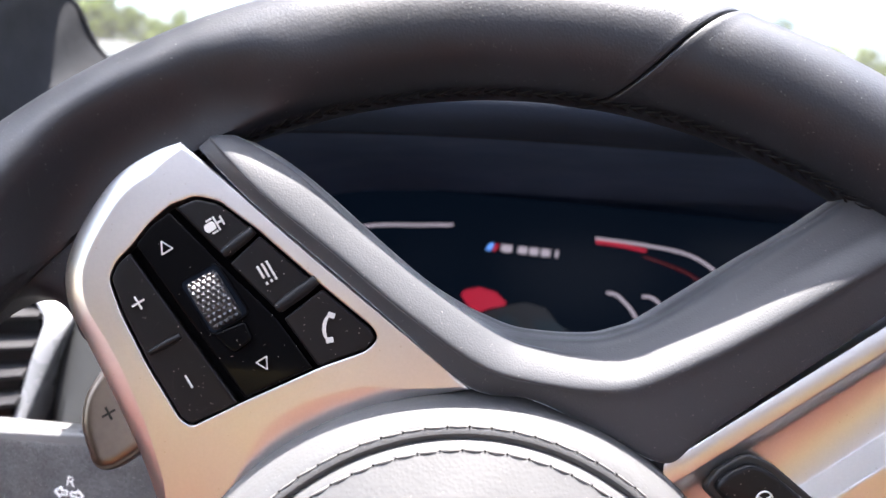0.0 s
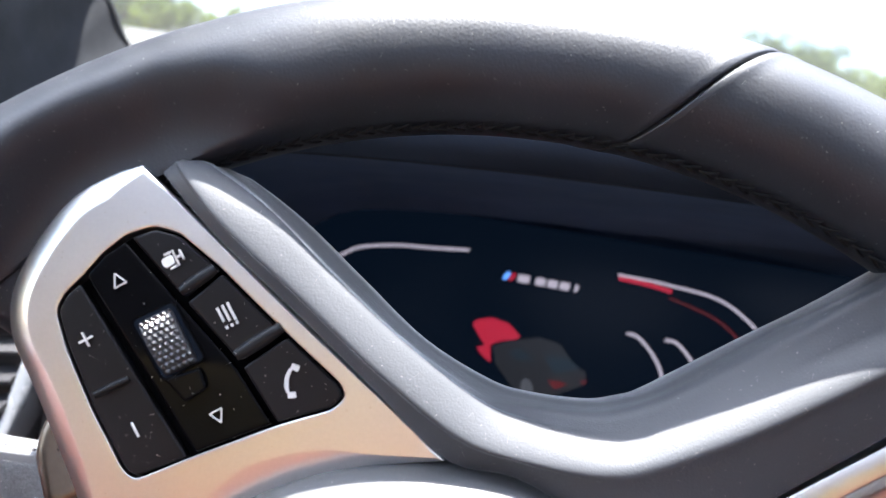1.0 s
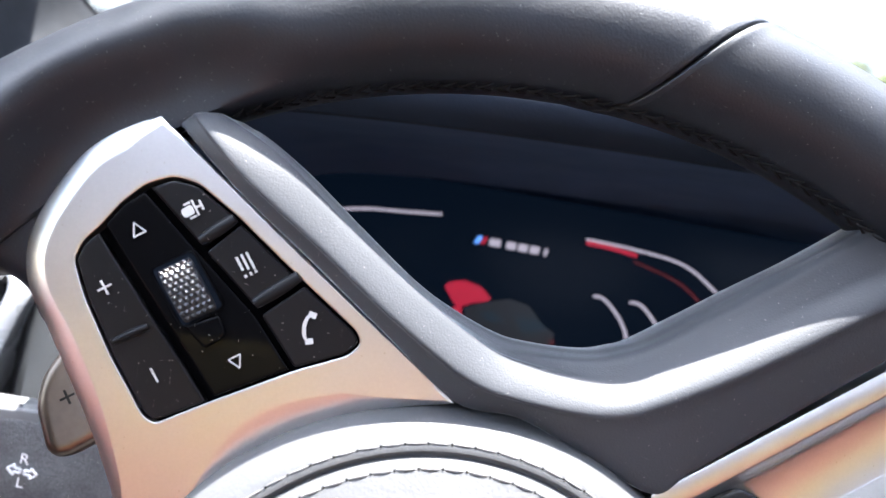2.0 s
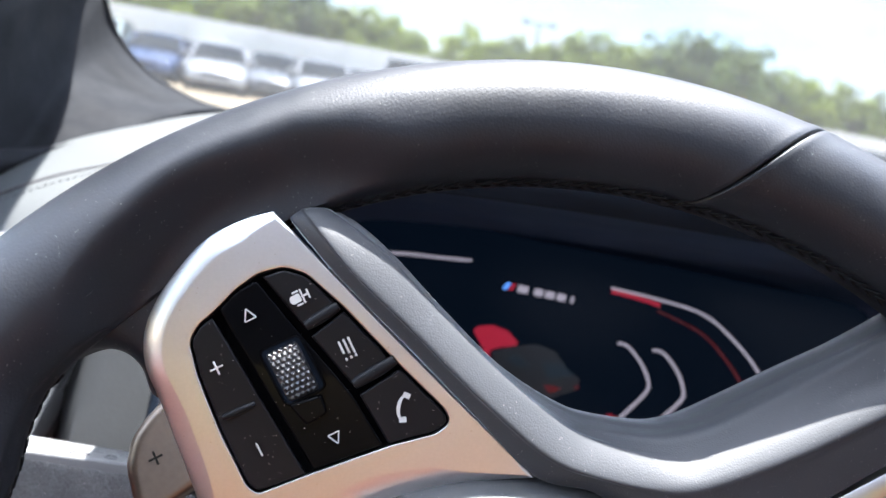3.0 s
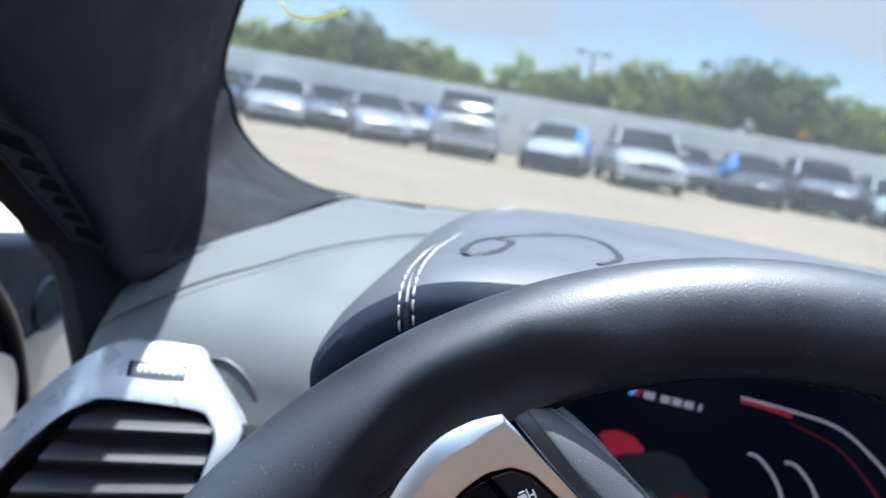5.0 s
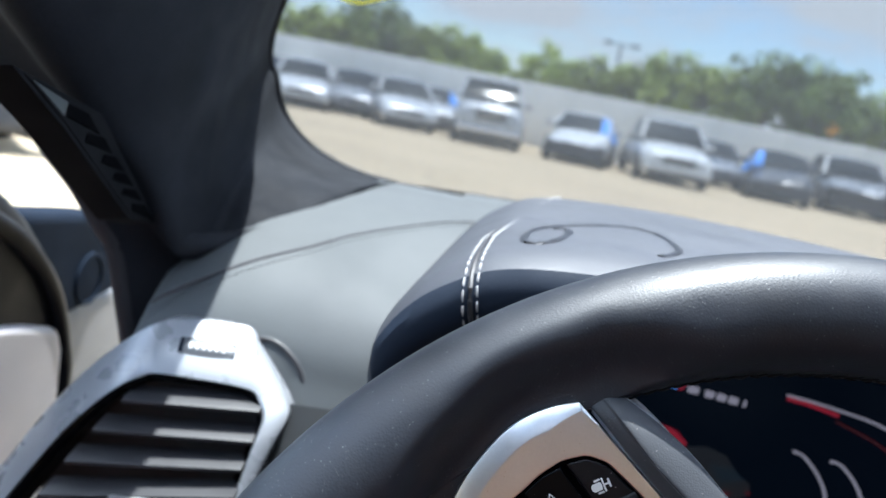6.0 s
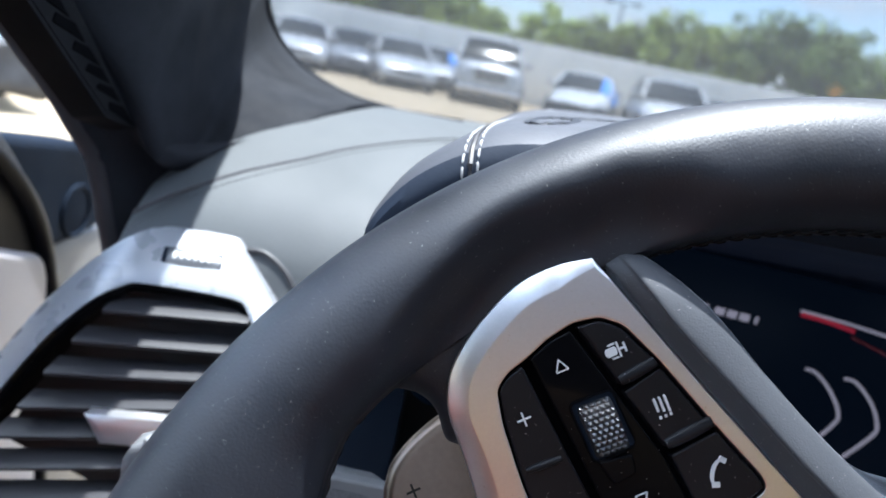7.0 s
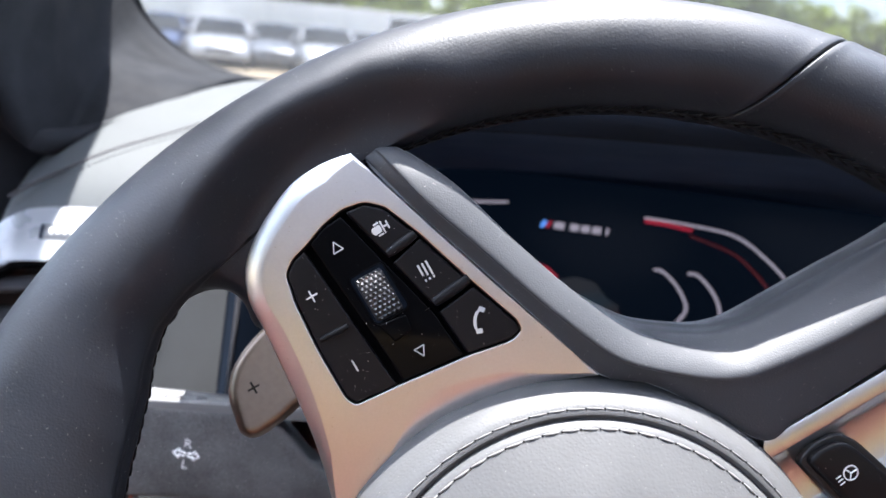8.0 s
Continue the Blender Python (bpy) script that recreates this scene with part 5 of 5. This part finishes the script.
def parked_car(label, paint, kind="sedan", tarp=0, wrecked=False, group="parked cars"):
    """A parked car at the origin, nose towards -y."""
    dims = {"sedan": (1.98, 4.9, 1.04, 1.55, 0.36), "suv": (2.12, 4.9, 1.18, 1.80, 0.40), "pickup": (2.22, 5.9, 1.34, 2.06, 0.46)}[kind]
    w, length, belt, top, r = dims
    car = thing("parked_car", label, "car", group)
    hw, z0 = w / 2, r * 0.62
    nose = belt - {"sedan": 0.34, "suv": 0.30, "pickup": 0.14}[kind]
    st = [(-0.5, z0 + 0.14, nose - 0.24, 0.74), (-0.492, z0 + 0.04, nose - 0.10, 0.84), (-0.475, z0, nose - 0.03, 0.91), (-0.44, z0, nose + 0.03, 0.96), (-0.36, z0, nose + 0.40 * (belt - nose), 0.99),
          (-0.27, z0, nose + 0.75 * (belt - nose), 1.0), (-0.17, z0, belt, 1.0), (0.1, z0, belt + 0.02, 1.0), (0.33, z0, belt + 0.03, 0.99), (0.46, z0 + 0.03, belt - 0.02, 0.95), (0.5, z0 + 0.12, belt - 0.2, 0.85)]
    rows = []
    for s, lo, hi, ww in st:
        prof = rounded([(-hw * ww * 0.92, lo), (hw * ww * 0.92, lo), (hw * ww, lo + (hi - lo) * 0.45), (hw * ww * 0.97, lo + (hi - lo) * 0.8), (hw * ww * 0.80, hi), (0, hi + 0.035), (-hw * ww * 0.80, hi), (-hw * ww * 0.97, lo + (hi - lo) * 0.8), (-hw * ww, lo + (hi - lo) * 0.45)], 0.11, 3)
        rows.append([(p.x, s * length, p.y) for p in prof])
    bm = grid(rows, around=True, caps=True)
    if wrecked:
        for v in bm.verts:
            if v.co.y < -0.2 * length:
                v.co += 0.15 * noise.noise_vector(v.co * 1.9)
                v.co.z += 0.10 * v.co.x
    part("car_body", bm, paint, car)
    if kind == "pickup":
        cab = [(-0.20, belt, 0.93), (-0.10, top - 0.05, 0.78), (-0.06, top, 0.75), (0.10, top, 0.75), (0.15, top - 0.06, 0.77), (0.18, belt, 0.9)]
    else:
        cab = [(-0.23, belt - 0.02, 0.93), (-0.07, top - 0.06, 0.74), (-0.02, top, 0.70), (0.22, top, 0.70), (0.28, top - 0.07, 0.72), (0.42, belt, 0.85)]
    rows = []
    for s, z, ww in cab:
        rows.append([(-hw * 0.93, s * length, belt - 0.04), (-hw * ww, s * length, z), (-hw * ww * 0.5, s * length, z + 0.02), (hw * ww * 0.5, s * length, z + 0.02), (hw * ww, s * length, z), (hw * 0.93, s * length, belt - 0.04)])
    part("cabin_glass", grid(rows), M_GLASS_DARK, car, "dark car windows")
    rows = [[(q * hw * ww, s * length, z + 0.045 - 0.06 * abs(q) ** 3) for q in np.linspace(-1.02, 1.02, 9)] for s, z, ww in cab[1:5]]
    part("car_roof", grid([[(x, y, z - 0.06) for x, y, z in rows[0]]] + rows + [[(x, y, z - 0.06) for x, y, z in rows[-1]]]), paint, car)
    for s in (-1, 1):
        part("roof_pillar", tube([(s * hw * 0.93, cab[0][0] * length, belt), (s * hw * cab[1][2] * 1.01, cab[1][0] * length, cab[1][1] + 0.01)], 0.05, 6), paint, car)
        part("roof_pillar", tube([(s * hw * cab[1][2] * 1.02, 0.08 * length, top - 0.02), (s * hw * 0.95, 0.08 * length, belt)], 0.045, 6), paint, car)
        lamp = [(s * hw * q, -length * d, nose + h) for q, d, h in ((0.46, 0.497, -0.13), (0.66, 0.488, -0.09), (0.86, 0.458, -0.03), (0.88, 0.455, -0.15), (0.68, 0.487, -0.20), (0.48, 0.498, -0.20))]
        part("headlight", grid([lamp, [(x * 0.97, y - 0.035, z) for x, y, z in lamp]], around=True, caps=True), M_LAMP, car)
        part("door_mirror", box(bmesh.new(), (s * (hw + 0.12) - 0.1, -0.17 * length, belt), (s * (hw + 0.12) + 0.1, -0.145 * length, belt + 0.15), 0.03), paint, car)
    tall = 0.30 if kind == "pickup" else 0.17
    part("grille", box(bmesh.new(), (-hw * 0.43, -0.512 * length, nose - 0.08 - tall), (hw * 0.43, -0.47 * length, nose - 0.09), 0.03), M_DARKMETAL, car, "dark grille")
    if kind == "pickup":
        part("grille_bar", box(bmesh.new(), (-hw * 0.43, -0.52 * length, nose - 0.26), (hw * 0.43, -0.50 * length, nose - 0.20), 0.01), M_CHROME, car, "chrome grille bar")
    part("bumper", box(bmesh.new(), (-hw * 0.90, -0.515 * length, z0 + 0.10), (hw * 0.90, -0.45 * length, z0 + 0.28), 0.05), M_CHROME if kind == "pickup" else (M_DARKMETAL if wrecked else paint), car)
    part("lower_intake", box(bmesh.new(), (-hw * 0.78, -0.517 * length, z0 - 0.05), (hw * 0.78, -0.46 * length, z0 + 0.09), 0.03), M_DARKMETAL, car, "dark lower air intake")
    if wrecked:
        bm = box(bmesh.new(), (-hw * 0.92, -0.53 * length, z0 - 0.05), (hw * 0.92, -0.42 * length, nose - 0.10), 0.06)
        bmesh.ops.subdivide_edges(bm, edges=bm.edges[:], cuts=3, use_grid_fill=True)
        for v in bm.verts:
            v.co += 0.16 * noise.noise_vector(v.co * 3.1)
        part("engine_bay", bm, M_DARKMETAL, car, "dark exposed engine bay")
    for x in (-hw + 0.1, hw - 0.1):
        for y in (-0.31, 0.29):
            wheel_parts(car, x, y * length, r)
    if tarp:
        n = 12
        rows = [[(tarp * hw * (0.55 + 0.55 * i / n), length * (-0.24 + 0.26 * j / n), belt + 0.02 + 0.45 * math.sin(math.pi * j / n) * (1 - 0.8 * (i / n) ** 2) - 0.35 * (i / n) ** 2 + 0.13 * noise.noise((i * 0.5, j * 0.45, w))) for i in range(n + 1)] for j in range(n + 1)]
        part("blue_sheet", grid(rows), M_TARP, car, "crumpled blue plastic sheet")
    return car


def place(car, x, y, turn=0.0):
    car.matrix_world = pose(x, y, 0, 0, 0, turn)
    return car


place(parked_car("silver pickup truck parked nose out before the wall", PAINT["silver"], "pickup"), 0.0, 26.0, 2)
place(parked_car("crushed white car with a blue sheet on it", PAINT["white"], "sedan", 1, True), 3.25, 25.0, -14)
place(parked_car("white sport utility car parked nose out", PAINT["white"], "suv"), 5.62, 23.9, -2)
place(parked_car("silver saloon car parked nose out", PAINT["silver"], "sedan"), -3.05, 26.2, 16)
place(parked_car("dark grey saloon car parked nose out", PAINT["grey"], "sedan"), -4.95, 28.4, 8)
place(parked_car("grey sport utility car parked nose out", PAINT["silver"], "sedan"), -6.55, 26.8, 12)
place(parked_car("blue saloon car parked before the wall", PAINT["blue"], "sedan"), -9.0, 28.2, 6)
place(parked_car("pale car parked before the wall", PAINT["pale"], "suv"), -10.9, 27.4, 6)
place(parked_car("silver car with a blue sheet behind the front row", PAINT["silver"], "sedan", 1), -2.2, 29.6, 10)
place(parked_car("white saloon car behind the front row", PAINT["white"], "sedan"), -8.0, 30.0, 4)
place(parked_car("dark car between two wrecks by the wall", PAINT["grey"], "sedan"), 8.35, 28.6, -6)
place(parked_car("wrecked dark car with a blue sheet", PAINT["black"], "sedan", -1, True), 9.75, 25.6, -14)
place(parked_car("black saloon car with a battered nose", PAINT["grey"], "suv", 0, True), 12.5, 26.6, -10)
place(parked_car("pale green saloon car parked before the wall", PAINT["pale"], "sedan", 0, True), 14.3, 25.0, -12)
place(parked_car("dark grey car parked before the wall", PAINT["grey"], "suv"), 17.2, 27.2, -8)
place(parked_car("pale damaged car beyond the open side window", PAINT["pale"], "sedan", 0, True), -6.35, 7.0, 55)


def tree(height, spread, mat, seed):
    rnd = random.Random(seed)
    t = thing("tree", "leafy green broad tree behind the yard wall", "tree", "trees behind the wall")
    bm = bmesh.new()
    tube([(0, 0, 0), (0.05, 0.03, height * 0.25), (0.0, 0.1, height * 0.55)], [0.17, 0.13, 0.08], 8, bm=bm)
    tips = []
    for i in range(9):
        a, rr = i * 2.4 + rnd.random(), spread * rnd.uniform(0.3, 0.85)
        tip = Vector((rr * math.cos(a), rr * math.sin(a), height * rnd.uniform(0.42, 0.92)))
        base = Vector((0, 0.06, height * rnd.uniform(0.25, 0.5)))
        tube([base, base.lerp(tip, 0.5) + Vector((0, 0, 0.2)), tip], [0.07, 0.045, 0.015], 5, bm=bm)
        tips.append(tip)
    tips.append(Vector((0, 0, height * 0.90)))
    part("trunk", bm, M_BARK, t)
    verts, faces = [], []
    for tip in tips:
        size = spread * rnd.uniform(0.34, 0.56)
        for _ in range(11):
            d = Vector((rnd.gauss(0, 1), rnd.gauss(0, 1), rnd.gauss(0, 0.75)))
            heart = tip + d.normalized() * size * rnd.uniform(0.35, 1.0)
            girth = size * rnd.uniform(0.22, 0.42)
            for k in range(75):
                d = Vector((rnd.gauss(0, 1), rnd.gauss(0, 1), rnd.gauss(0, 0.7)))
                p = heart + d.normalized() * girth * rnd.random() ** 0.35
                q = Euler((rnd.uniform(-0.9, 0.9), rnd.uniform(-0.9, 0.9), rnd.uniform(0, 6))).to_matrix()
                s = rnd.uniform(0.06, 0.15)
                n = len(verts)
                verts += [tuple(p + q @ Vector(c) * s) for c in ((-1, 0, 0), (0, -0.55, 0.1), (1, 0, 0), (0, 0.55, 0.1))]
                faces.append((n, n + 1, n + 2, n + 3))
    me = bpy.data.meshes.new("crown")
    me.from_pydata(verts, [], faces)
    me.materials.append(mat)
    crown = new("crown", me)
    crown.parent = t
    return t


kinds = [tree(4.6, 2.3, M_LEAF, 1), tree(5.6, 2.6, M_LEAF_DARK, 2), tree(4.2, 2.0, M_LEAF_PALE, 3)]
spots = [(-19.5, 41, 0, 1.05), (-16.4, 40, 0, 1.0), (-13.2, 40, 2, 0.95), (-11.2, 39.5, 0, 0.86), (-9.2, 40, 0, 0.92), (-7.3, 40.5, 2, 1.02), (-5.9, 40.5, 1, 1.0), (-4.4, 40, 0, 0.9), (-2.7, 40, 0, 0.96), (-0.6, 40, 2, 0.95),
         (3.0, 40.5, 2, 1.0), (5.2, 40, 0, 0.93), (7.4, 41, 2, 1.1), (9.2, 40, 0, 1.12), (11.4, 39.5, 0, 1.06), (13.6, 39.5, 1, 1.12), (15.4, 39, 1, 1.14), (17.4, 39.5, 1, 1.08), (19.2, 40, 0, 1.1), (21.6, 41, 0, 1.05), (23.8, 40.5, 2, 1.1), (26, 41, 1, 0.95), (28.6, 41, 0, 1.1)]
for i, (x, y, k, s) in enumerate(spots):
    m = pose(x, y, 0, 0, 0, i * 67) @ Matrix.Scale(s, 4)
    copy_thing(kinds[k], m)
for t in kinds:
    t.matrix_world = pose(-23 + 2.5 * kinds.index(t), 42, 0)

pole = thing("yard_lamp", "tall yard light pole with two lamp heads", "lamp post")
part("pole", tube([(7.0, 46, 0), (7.0, 46, 6.2)], [0.09, 0.06], 8), M_DARKMETAL, pole)
part("lamp_arm", tube([(6.3, 46, 6.2), (7.7, 46, 6.25)], 0.04, 6), M_DARKMETAL, pole)
for x in (6.2, 7.8):
    part("lamp_head", box(bmesh.new(), (x - 0.25, 45.85, 6.15), (x + 0.25, 46.15, 6.32), 0.04), M_DARKMETAL, pole)
sign = thing("road_sign", "orange diamond sign beyond the wall", "sign")
M_ORANGE = material("orange_board", (0.9, 0.45, 0.02), 0.5, stain=0.1)
ob = part("sign_board", prism(rounded([(-0.4, 0), (0, -0.4), (0.4, 0), (0, 0.4)], 0.03), 0.01, -0.01, 0.004, fill_bottom=True), M_ORANGE, sign)
ob.matrix_world = pose(16.6, 38.0, 3.35, 90, 0, 0)
part("sign_post", tube([(16.6, 38.05, 0), (16.6, 38.05, 3.4)], 0.04, 6), M_DARKMETAL, sign)
